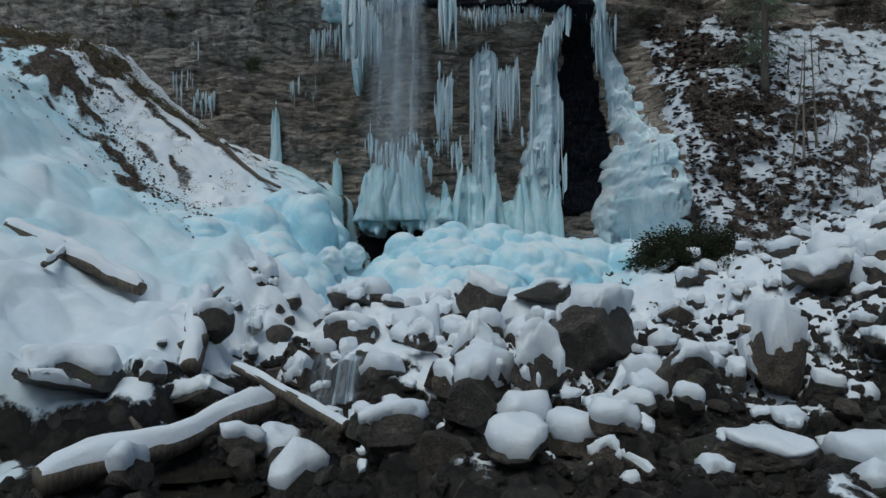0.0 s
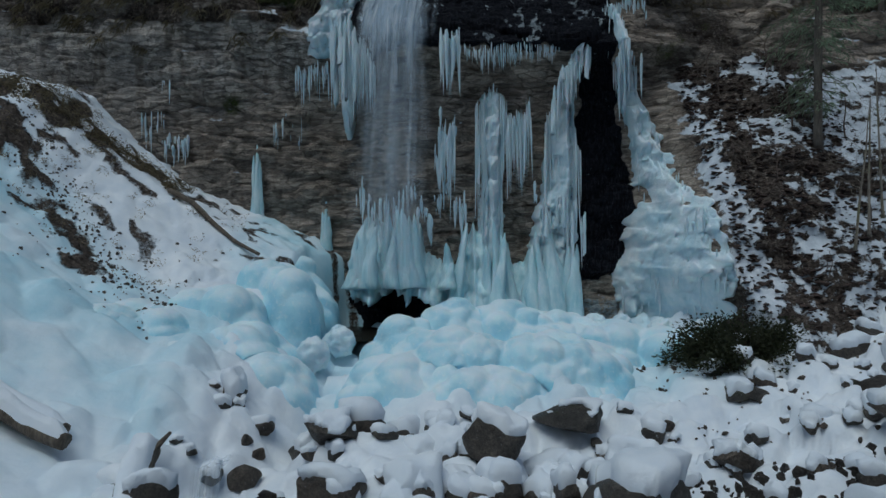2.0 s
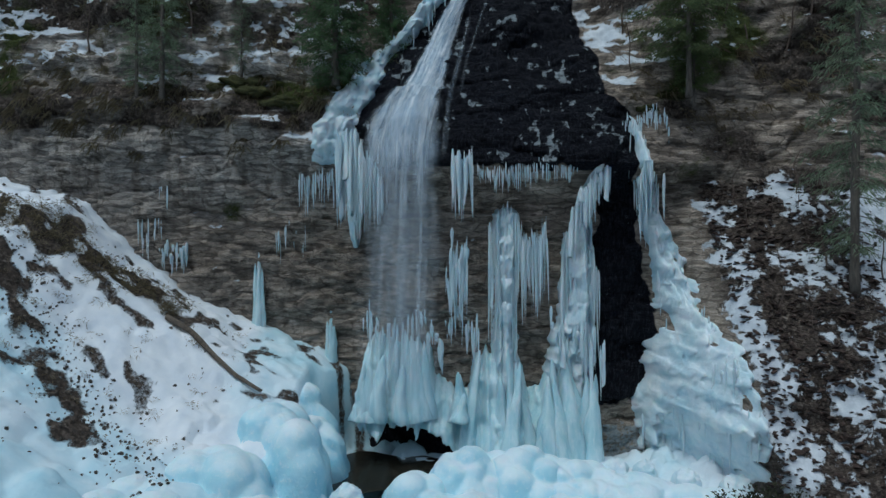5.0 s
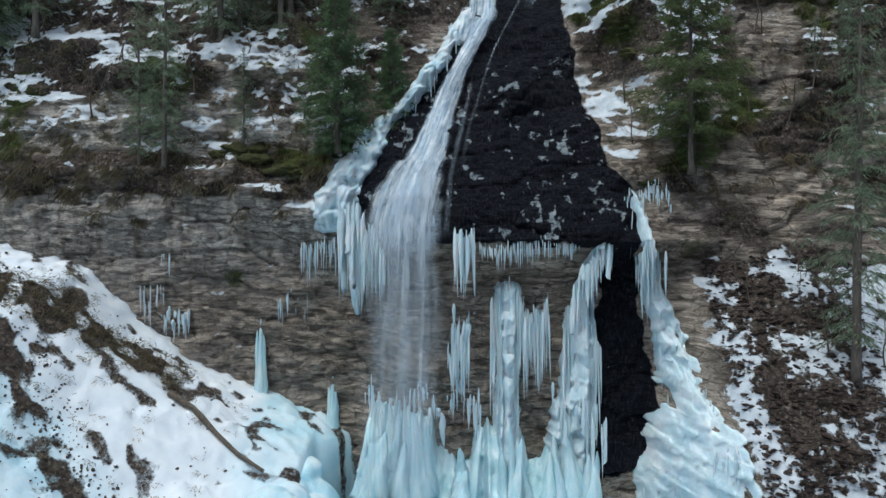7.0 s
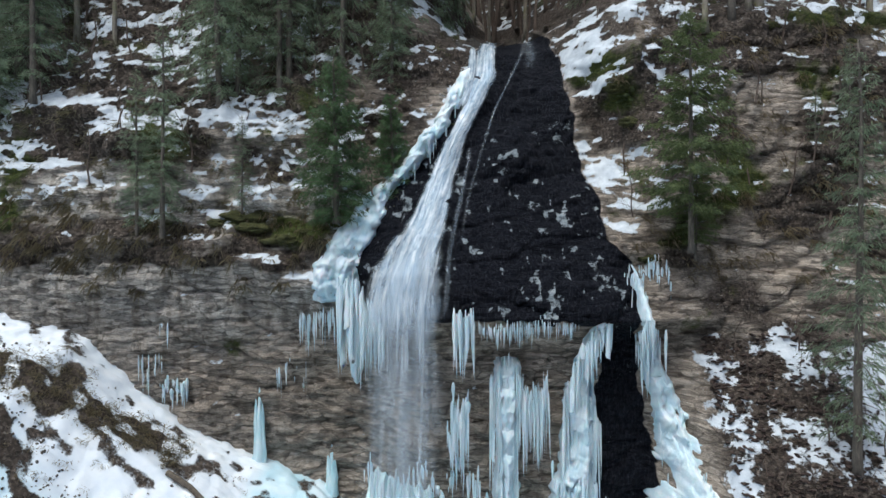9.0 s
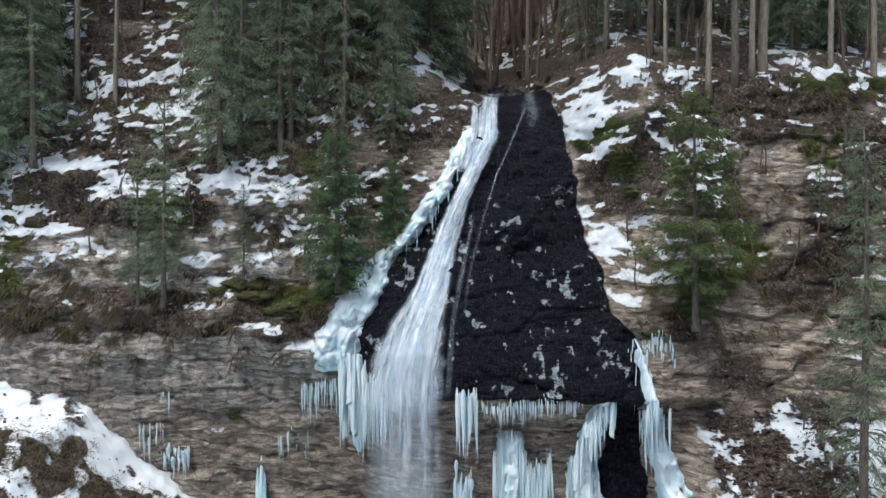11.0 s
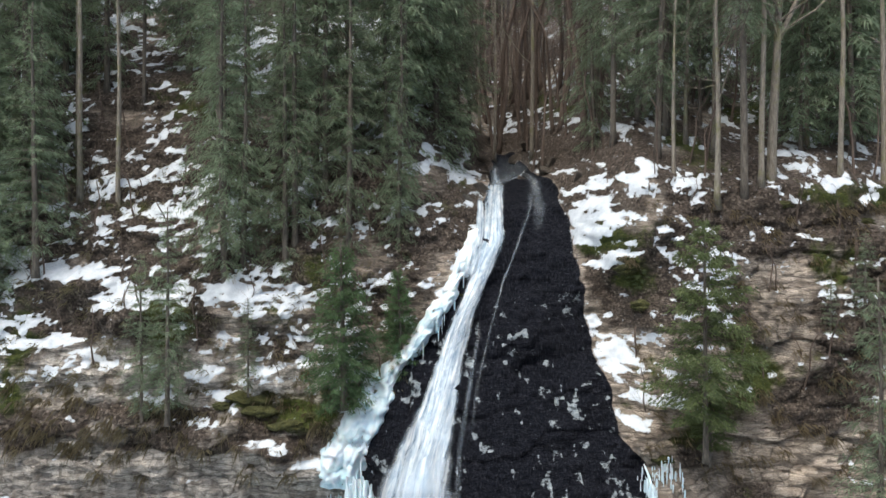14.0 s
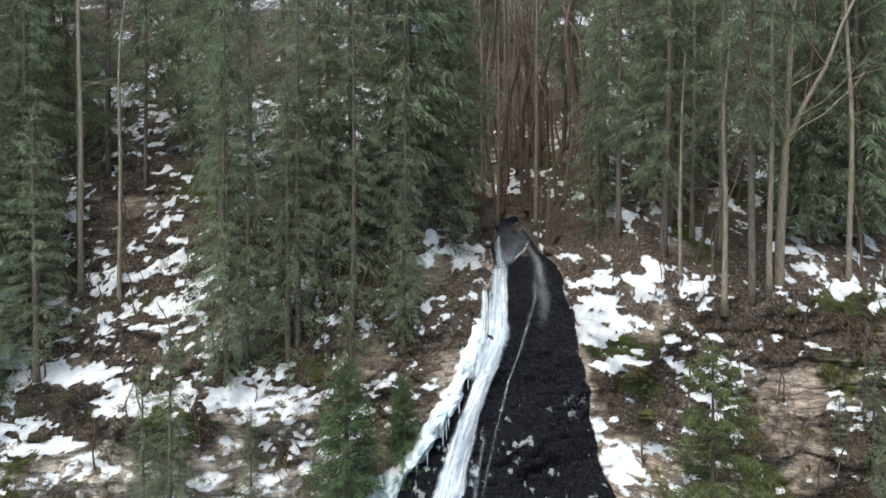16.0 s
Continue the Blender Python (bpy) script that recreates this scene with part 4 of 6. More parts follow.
ice_flow("ice_edge", "white and pale blue frozen rim along the rushing water", [7.4, 7.8, 8.4, 9.0, 9.8, 10.6, 11.2, 12.0, 13.1, 14.05, 15.0], [-3.45, -3.5, -3.35, -3.1, -2.65, -2.2, -1.6, -0.95, -0.28, 0.2, 0.5], [0.9, 1.5, 1.5, 1.3, 1.05, 0.98, 0.9, 0.72, 0.6, 0.58, 0.4], [0.2, 0.24, 0.24, 0.22, 0.22, 0.22, 0.2, 0.2, 0.18, 0.16, 0.1], 4.0, SNOW_ICE, 23, drips=26, ragged=0.2)

ice_flow("ice_pillar", "smooth white frozen pillar streaked with fine icicles", [0.7, 2.0, 3.2, 4.2, 5.4, 6.0, 6.7, 7.4], [2.95, 3.0, 3.12, 3.18, 3.2, 3.3, 3.45, 3.65], [1.6, 1.35, 1.1, 0.95, 0.8, 0.62, 0.46, 0.28], [0.8, 0.75, 0.65, 0.58, 0.5, 0.42, 0.32, 0.2], 1.0, ICE, 35, drips=60, ragged=0.22)
ice_flow("ice_pillar", "smooth white frozen curtain streaked with fine icicles", [0.9, 2.2, 3.0, 4.2, 5.2, 6.0, 6.3], [1.35, 1.28, 1.28, 1.3, 1.33, 1.35, 1.35], [1.3, 0.8, 0.66, 0.74, 0.84, 0.78, 0.6], [0.75, 0.6, 0.5, 0.46, 0.42, 0.3, 0.15], 1.0, ICE, 47, drips=60, ragged=0.25)
ice_flow("ice_pillar", "fat white frozen tongue hanging from the rim", [5.2, 6.0, 7.0, 7.9], [-2.85, -2.85, -2.8, -2.75], [0.2, 0.5, 0.62, 0.6], [0.2, 0.4, 0.55, 0.6], 1.0, SNOW_ICE, 53, drips=20)
icicle_row("thin clear icicles hanging in a row under the black brow", 0.35, 3.0, 7.2, 0.42, 0.5, 46, 0.06, 0.05, y=18.95)
icicle_row("thin clear icicles hanging in a row under the black brow", 0.9, 2.9, 7.1, 0.3, 0.5, 30, 0.05, 0.05, y=19.15)
icicle_row("stout white icicles on the corner of the brow", -0.15, 0.38, 7.5, 1.5, 0.8, 12, 0.16, 0.15, y=18.9)
icicle_row("chain of white icicles beside the veil of water", -0.15, 0.3, 5.7, 1.5, 2.5, 12, 0.13, 0.1, y=19.35)
icicle_row("chain of white icicles beside the veil of water", -0.3, 0.2, 4.2, 1.1, 2.0, 9, 0.12, 0.1, y=19.4)
icicle_row("long white ice curtain on the brown wall", 0.8, 1.6, 6.1, 2.2, 1.4, 16, 0.09, 0.1, 0.05, y=19.55)
icicle_row("long white ice curtain on the brown wall", 0.9, 1.5, 4.2, 1.8, 1.4, 6, 0.09, 0.1, 0.1, y=19.55)
icicle_row("long white ice curtain on the brown wall", 1.5, 2.3, 5.85, 1.4, 1.4, 46, 0.085, 0.2, y=19.5)
icicle_row("massive frozen pillar of white ice", 2.7, 3.4, 5.6, 2.2, 1.4, 14, 0.1, 0.1, 0.1, y=19.55)
icicle_row("massive frozen pillar of white ice", 3.1, 3.7, 4.6, 1.9, 2.0, 18, 0.1, 0.1, 0.1, y=19.6)
icicle_row("massive frozen pillar of white ice", 2.4, 3.7, 2.9, 1.2, 1.6, 14, 0.13, 0.3, 0.2, y=19.3)
icicle_row("frozen strand stepping down the corner of the brow", 2.85, 3.85, 6.1, 0.8, 1.0, 34, 0.14, 0.2, 0.2, y=19.2, ztilt=1.6)
icicle_row("fat white icicles hanging from the frozen rim", -3.15, -2.45, 7.8, 2.2, 1.2, 34, 0.17, 0.25, 0.2, y=20.1)
icicle_row("fringe of white icicles beside the veil of water", -2.6, -1.9, 7.0, 1.6, 1.6, 30, 0.1, 0.2, y=20.0)
icicle_row("short icicles under the end of the frozen rim", -4.4, -3.0, 7.3, 0.7, 0.8, 26, 0.08, 0.15)
icicle_row("thin icicles on the layered wall", -5.2, -4.3, 6.0, 0.6, 1.8, 7, 0.055, 0.1)
for i, (x, z, tall, wide, what) in enumerate(((-5.66, 5.05, 2.5, 0.34, "lone white ice column on the layered wall"), (-3.62, 3.45, 1.7, 0.3, "stubby ice column at the foot of the wall"))):
    ob = thing("ice_spike", what, "ice", "ice spikes")
    for k, (dx, dz, f) in enumerate(((0.0, 0.0, 1.0), (0.09, -0.45, 0.8), (-0.1, -0.3, 0.75))):
        cone = new("ice_cone", CONES[(2 * i + k) % 6])
        cone.parent = ob
        cone.matrix_local = pose(x + dx, float(wall_at(x, z - 1)) - 0.16, z + dz, 0, 0, 70 * k) @ Matrix.Diagonal((wide * f, wide * f, tall + dz, 1))
icicle_row("frozen seep of small icicles by the talus", -9.1, -8.3, 5.7, 0.9, 2.2, 10, 0.09, 0.1)
icicle_row("frozen seep of small icicles by the talus", -8.5, -7.7, 4.9, 0.6, 1.0, 12, 0.15, 0.15)
icicle_row("pair of small icicles on the layered wall", -8.4, -8.2, 6.9, 0.9, 0.2, 2, 0.08, 0.1)
icicle_row("frozen drips over the seep", 4.3, 5.4, 8.4, 1.1, 1.2, 30, 0.09, 0.2)
icicle_row("frozen drips over the seep", 4.5, 5.2, 7.0, 1.0, 1.2, 18, 0.12, 0.2)
icicle_row("stubby icicles along the foot of the wall", -2.4, 0.6, 3.3, 0.9, 1.4, 36, 0.12, 0.2, y=19.6)
icicle_row("icicles in the frozen seep", 5.6, 6.6, 2.6, 1.2, 1.0, 22, 0.09, 0.6, y=17.4)


def blob(spheres, rough=0.06, seed=0, rows=34, cols=56, k=9.0):
    """One swollen lump out of several balls (x, y, z, r) round the origin: star-shaped, with soft seams."""
    th, ph = np.meshgrid(np.linspace(0.02, np.pi - 0.02, rows), np.linspace(0, 2 * np.pi, cols, endpoint=False), indexing="ij")
    D = np.stack([np.sin(th) * np.cos(ph), np.sin(th) * np.sin(ph), np.cos(th)], -1)
    reach = []
    for x, y, z, r in spheres:
        c = np.array([x, y, z])
        b = D @ c
        disc = b * b - c @ c + r * r
        reach.append(np.where(disc > 0, b + np.sqrt(np.maximum(disc, 0)), 0.0))
    reach = np.stack(reach)
    R = np.log(np.exp(k * reach).sum(0)) / k - np.log(len(spheres)) / k * 0.5
    R = R * (1 + rough * fbm(D[..., 0] * 3 + seed, D[..., 1] * 3, D[..., 2] * 3, 3)) + 0.02
    return (R[..., None] * D).reshape(-1, 3), grid_faces(rows, cols, True)


def ice_mound(x, y, z, w, h, label, seed, lumps=9, material=None, category="ice mound", deep=0.8):
    """A mound of bulging ice, like melted wax."""
    r = np.random.default_rng(seed)
    balls = [(0, 0, 0, h * 0.8)]
    for i in range(lumps):
        a, d = r.uniform(0, 2 * np.pi), r.uniform(0.15, 0.62)
        balls.append((np.cos(a) * d * w / 2, np.sin(a) * d * w / 2 * deep, r.uniform(-0.1, 0.45) * h * (1 - d * 0.6), h * r.uniform(0.32, 0.62)))
    v, f = blob(balls, 0.16, seed)
    me = mesh_of("ice_mound", v, f)
    return single("ice_mound", me, material or BLUE_ICE, label, category, "ice mounds", at=(x, y, z))


def ice_field(name, label, x0, x1, y0, y1, domes, size, amp, seed, skirt=0.5):
    """Bulging ice over the ground, like melted wax: broad domes (x, y, top, half width, half depth) set with round lumps."""
    X, Y = np.meshgrid(np.arange(x0, x1, 0.04), np.arange(y0, y1, 0.04))
    base = floor_height(X, Y) - skirt
    Z = base
    for dx, dy, top, hw, hd in domes:
        q = ((X - dx) / hw) ** 2 + ((Y - dy) / hd) ** 2
        Z = smax(Z, np.where(q < 1.6, base + (top - base) * np.sqrt(np.clip(1 - q * 0.9, 0, 1)), base - 0.3), 0.12)
    on = ss(0.02, 0.3, Z - base)
    n = grid_normals(X, Y, Z)
    n *= np.sign(n[..., 2:3] + 1e-9)
    P = np.stack([X, Y, Z], -1)
    W = P + 0.12 * np.stack([vnoise(P[..., 0] * 2, P[..., 1] * 2, P[..., 2] * 2 + seed + k) for k in (0, 30, 60)], -1)
    big, small = cells3(W / size, seed), cells3(W / (0.42 * size), seed + 5)
    swell = amp * np.clip(1 - (big / 0.95) ** 2, 0, 1) + 0.3 * amp * np.clip(1 - (small / 0.95) ** 2, 0, 1) * ss(-0.6, 0.3, vnoise(X * 0.9, Y * 0.9, seed + 9))
    P = P + n * (on * (swell - 0.4 * amp))[..., None]
    me = mesh_of(name, P.reshape(-1, 3), grid_faces(*X.shape))
    return single(name, me, BLUE_ICE, label, "ice mound", "ice mounds")


ice_field("ice_mound", "wide pale blue mound of bulging ice in front of the falls", -2.4, 6.4, 13.6, 18.6,
          ((-0.95, 16.6, 0.3, 0.9, 0.9), (0.2, 17.2, 0.55, 1.05, 1.0), (1.4, 17.4, 0.55, 1.3, 1.1), (2.6, 17.2, 0.3, 1.3, 1.0), (3.8, 16.8, 0.12, 1.3, 1.1), (5.0, 16.4, 0.0, 1.2, 1.0), (0.2, 15.8, 0.05, 1.7, 1.1), (2.2, 15.7, -0.05, 1.8, 1.2), (-1.0, 15.0, -0.35, 1.2, 0.9), (0.6, 14.6, -0.5, 1.5, 0.8)), 0.62, 0.3, 5)
ice_field("ice_mound", "tall pale blue mound of bulging ice beside the pool", -8.6, -2.1, 13.2, 20.0,
          ((-4.85, 16.0, 1.05, 1.05, 0.9), (-3.5, 16.9, 1.3, 0.62, 0.8), (-4.1, 17.6, 1.5, 0.8, 0.9), (-4.0, 15.3, 0.2, 1.1, 0.9), (-5.9, 15.2, 0.6, 1.2, 1.0), (-6.9, 14.8, 0.75, 1.2, 1.0), (-3.3, 14.6, -0.25, 0.9, 0.7), (-3.55, 18.5, 1.0, 0.75, 0.9), (-3.9, 19.3, 1.5, 0.8, 0.7), (-5.2, 14.4, 0.0, 1.4, 0.8)), 0.85, 0.32, 12)
for i, (mx, my, mz, mw, mh) in enumerate(((-2.75, 15.6, -0.35, 0.7, 0.42), (-2.35, 16.6, -0.25, 0.5, 0.4), (3.6, 17.7, 0.05, 0.4, 0.3), (4.3, 17.6, 0.0, 0.4, 0.3), (5.1, 17.2, -0.05, 0.6, 0.35), (5.9, 16.7, 0.0, 0.8, 0.4))):
    ice_mound(mx, my, mz, mw, mh, "small white knob of ice at the pool", 80 + i, 4, SNOW_ICE)


# ---- falling water ----
def water_sheet(name, heights, lefts, rights, off, material, seed, parent, free=None, label="", thin=None, soft=0.45):
    """A sheet of running water between two edges given by height; thin: how much of it there is, by height."""
    zs = np.arange(heights[0], heights[-1], 0.06)
    U, Z = np.meshgrid(np.linspace(-1, 1, 56), zs)
    lo, hi = np.interp(Z, heights, lefts), np.interp(Z, heights, rights)
    side = np.sign(U) * 5 + seed
    half = (hi - lo) / 2 * (1 + 0.12 * vnoise(Z * 1.3, side, 2.0) + 0.08 * vnoise(Z * 4.5, side, 6.0))
    X = (lo + hi) / 2 + U * half
    Y = wall_depth(X, Z) - off - 0.12 * (1 - U ** 2) - 0.06 * vnoise(X * 5, Z * 0.6, seed)
    if free is not None:
        drop = np.interp(Z, [2, 7.4, 8.4, 9.4], [free, free + 0.05, free + 0.35, 19.7]) - 0.1 * (1 - U ** 2) - 0.1 * vnoise(X * 4, Z * 0.3, seed)
        Y = np.where(Z < 9.4, np.minimum(Y, drop), Y)
    fade = ss(1.0, 1 - soft, np.abs(U)) * ss(heights[-1], heights[-1] - 0.3, Z) * ss(heights[0], heights[0] + 0.4, Z)
    if thin is not None:
        fade = fade * np.interp(Z, heights, thin)
    run = np.concatenate([[0], np.cumsum(np.hypot(np.diff(zs), np.diff(np.interp(zs, heights, lefts))))])[:, None] * np.ones_like(U)
    m = np.stack([fade, X - (lo + hi) / 2 + seed, run, np.ones_like(fade)], -1).reshape(-1, 4)
    me = mesh_of(name, np.stack([X, Y, Z], -1).reshape(-1, 3), grid_faces(*X.shape), mask=m)
    return part(name, me, material, parent, label)


falls = thing("waterfall", "white waterfall sliding down black rock, then falling as thin veil", "waterfall")
H = [6.8, 7.95, 9.0, 9.93, 11.16, 12.36, 13.2, 14.45, 15.68, 16.6]
LEFT = [-2.45, -2.4, -1.9, -1.35, -0.8, -0.28, 0.1, 0.55, 0.75, 1.0]
RIGHT = [-0.45, -0.4, -0.35, -0.2, 0.02, 0.38, 0.78, 1.35, 1.45, 1.65]
HALF = [0.35, 0.7, 0.9, 1.0, 1.0, 1.0, 1.0, 1.0, 0.9, 0.8]
water_sheet("chute", H, LEFT, RIGHT, 0.1, FALL, 3, falls, 18.5, "rushing white water on the rock", HALF, 0.35)
water_sheet("chute", H, [a * 0.72 + b * 0.28 for a, b in zip(LEFT, RIGHT)], [a * 0.12 + b * 0.88 for a, b in zip(LEFT, RIGHT)], 0.2, FALL, 9, falls, 18.4, "", HALF, 0.5)
water_sheet("side_thread", [13.2, 13.9, 14.6, 15.3, 15.9], [-0.02, 0.2, 0.38, 0.42, 0.55], [0.3, 0.55, 0.72, 0.75, 0.72], 0.14, FALL, 15, falls)
water_sheet("side_thread", [9.0, 10.4, 12.0, 13.2, 14.2, 15.4, 16.2], [0.02, 0.25, 0.72, 1.12, 1.6, 2.1, 2.3], [0.14, 0.4, 0.88, 1.26, 1.72, 2.3, 2.6], 0.1, VEIL, 19, falls, thin=[0.1, 0.2, 0.35, 0.45, 0.45, 0.4, 0.3], soft=0.95)
water_sheet("side_thread", [7.3, 9, 10.6, 12], [-0.45, -0.3, 0.05, 0.4], [-0.2, -0.1, 0.25, 0.55], 0.1, VEIL, 21, falls, thin=[0.25, 0.35, 0.3, 0.2], soft=0.95)
V = [1.0, 2.0, 3.2, 4.5, 5.6, 6.6, 7.8, 9.0]
THIN = [0.1, 0.3, 0.42, 0.5, 0.6, 0.75, 0.9, 0.6]
water_sheet("veil", V, [-2.6, -2.55, -2.5, -2.45, -2.4, -2.4, -2.35, -1.8], [-0.15, -0.2, -0.25, -0.3, -0.3, -0.35, -0.4, -0.4], 0.2, VEIL, 27, falls, 18.5, "thin grey veil of falling water", THIN)
water_sheet("veil", V, [-2.3, -2.3, -2.25, -2.2, -2.1, -2.0, -1.95, -1.6], [-0.6, -0.6, -0.6, -0.55, -0.5, -0.5, -0.5, -0.5], 0.25, VEIL, 33, falls, 18.4, "", THIN)
water_sheet("veil", V, [-1.9, -1.9, -1.85, -1.8, -1.8, -1.75, -1.75, -1.5], [-0.95, -0.95, -0.9, -0.85, -0.8, -0.75, -0.7, -0.6], 0.3, VEIL, 39, falls, 18.3, "", THIN)
head = thing("cascade", "small fan of white water threads at the lip above the falls", "waterfall")
water_sheet("fan", [16.35, 16.7, 17.1, 17.6, 18.3], [1.05, 1.1, 1.35, 1.5, 1.6], [1.6, 1.9, 2.6, 3.0, 3.0], 0.22, VEIL, 45, head, thin=[0.9, 0.9, 0.7, 0.5, 0.2], soft=0.7)
water_sheet("fan", [16.3, 16.7, 17.2, 17.8], [1.1, 1.15, 1.3, 1.4], [1.55, 1.6, 1.75, 1.9], 0.26, FALL, 50, head, thin=[0.8, 0.9, 0.7, 0.3], soft=0.9)
water_sheet("thread", [16.5, 16.75, 17.0, 17.3, 17.6], [1.4, 1.8, 2.3, 2.6, 2.75], [1.7, 2.1, 2.55, 2.85, 3.0], 0.28, FALL, 55, head, thin=[0.5, 0.8, 0.7, 0.5, 0.2], soft=0.95)
water_sheet("thread", [14.6, 15.4, 16.2, 16.8, 17.3], [2.15, 2.3, 2.4, 2.45, 2.5], [2.5, 2.8, 2.9, 2.95, 2.9], 0.15, VEIL, 60, head, thin=[0.1, 0.3, 0.4, 0.4, 0.2], soft=0.95)

# ---- stones, logs and the stream ----
def rock_arrays(seed, flat=0.75, sharp=0.55, n=3):
    """A broken stone about one metre across: a ball cut by planes, then roughened."""
    bm = bmesh.new()
    bmesh.ops.create_icosphere(bm, subdivisions=n, radius=0.5)
    v = np.array([p.co[:] for p in bm.verts])
    f = np.array([[p.index for p in q.verts] for q in bm.faces])
    bm.free()
    r = np.random.default_rng(seed)
    for _ in range(13):
        d = r.normal(0, 1, 3)
        d /= np.linalg.norm(d)
        cut = 0.5 * r.uniform(sharp, 0.92)
        over = np.maximum(v @ d - cut, 0)
        v = v - over[:, None] * d * 0.94
    v = v * (1 + 0.07 * fbm(v[:, 0] * 4 + seed, v[:, 1] * 4, v[:, 2] * 4, 4))[:, None]
    v = v + 0.012 * vnoise(v[:, 0] * 14, v[:, 1] * 14, v[:, 2] * 14 + seed)[:, None]
    v *= np.array([1.0, r.uniform(0.75, 1.0), flat])
    return v, f


def vertex_normals(v, f):
    n = np.zeros_like(v)
    fn = np.cross(v[f[:, 1]] - v[f[:, 0]], v[f[:, 2]] - v[f[:, 0]])
    for i in range(3):
        np.add.at(n, f[:, i], fn)
    return n / np.maximum(np.linalg.norm(n, axis=1, keepdims=True), 1e-9)


def cap_arrays(v, f, seed, thick=0.12, start=0.35):
    """The snow that lies on a stone: its upper side, thickened with a rounded rim."""
    n = vertex_normals(v, f)
    top = n[:, 2] + 0.26 * fbm(v[:, 0] * 5, v[:, 1] * 5, v[:, 2] * 5 + seed + 0.5, 4) + 0.3 * (v[:, 2] / np.abs(v[:, 2]).max() - 0.3)
    keep = (top[f] > start).all(1)
    h = ss(start - 0.02, start + 0.3, top)
    w = v + n * 0.015 + np.array([0, 0, 1.0]) * (1.15 * thick * (0.35 + 0.65 * h) * (1 + 0.3 * vnoise(v[:, 0] * 3, v[:, 1] * 3, seed)))[:, None] * ss(start - 0.05, start + 0.1, top)[:, None]
    w = w + n * (0.03 * h * (1 + 1.6 * vnoise(v[:, 0] * 7, v[:, 1] * 7, v[:, 2] * 7)))[:, None]
    used = np.unique(f[keep])
    index = np.full(len(v), -1)
    index[used] = np.arange(len(used))
    faces = index[f[keep]]
    # a rim that turns under at the border of the cap
    e = np.sort(np.concatenate([faces[:, [0, 1]], faces[:, [1, 2]], faces[:, [2, 0]]]), axis=1)
    d = np.concatenate([faces[:, [0, 1]], faces[:, [1, 2]], faces[:, [2, 0]]])
    _, first, count = np.unique(e, axis=0, return_index=True, return_counts=True)
    border = d[first[count == 1]]
    low = v[used] * 0.96
    m = len(used)
    rim = np.concatenate([np.stack([border[:, 1], border[:, 0], border[:, 0] + m], -1), np.stack([border[:, 1], border[:, 0] + m, border[:, 1] + m], -1)])
    return np.concatenate([w[used], low]), np.concatenate([faces, rim])


def stone_kind(seed, flat, sharp, thick, start, n=3):
    v, f = rock_arrays(seed, flat, sharp, n)
    cv, cf = cap_arrays(v, f, seed, thick, start)
    rock, cap = mesh_of("stone", v, f, smooth=False), mesh_of("snow_cap", cv, cf)
    rock.materials.append(STONE)
    cap.materials.append(SNOWY)
    return rock, cap


def clod_material():
    m = Nodes("dark_clods")
    a = m.noise(8, 7, 0.7)
    return m.done(m.ramp(a, [(0.3, (0.012, 0.008, 0.007)), (0.6, (0.06, 0.038, 0.03)), (0.85, (0.14, 0.095, 0.07))]), 0.9, a, 0.8, 0.05)


CLOD = clod_material()
BIG = [stone_kind(100 + i, 0.62 + 0.08 * (i % 3), 0.36, 0.08, 0.66, 4) for i in range(7)]
SMALL = [stone_kind(200 + i, 0.55, 0.42, 0.11, 0.44, 3) for i in range(9)]
BARE = [stone_kind(300 + i, 0.6, 0.42, 0.06, 1.0, 3) for i in range(5)]


def stone(kinds, i, x, y, w, h=None, sink=0.15, spin=0, tilt=(0, 0), label="", group="", snow=True, z=None, deep=1.0):
    rock, cap = kinds[i % len(kinds)]
    ob = thing("boulder", label, "boulder", group)
    part("stone", rock, STONE, ob)
    if snow:
        part("snow_cap", cap, SNOWY, ob, "thick rounded cap of snow")
    zr = np.abs([p.co.z for p in rock.vertices]).max()
    sz = (h or w * 0.7) / (2 * zr)
    base = float(ground_at(x, y)) if z is None else z
    ob.matrix_basis = pose(x, y, base + sz * zr * (1 - 2 * sink), tilt[0], tilt[1], spin) @ Matrix.Diagonal((w, w * deep, sz, 1))
    return ob


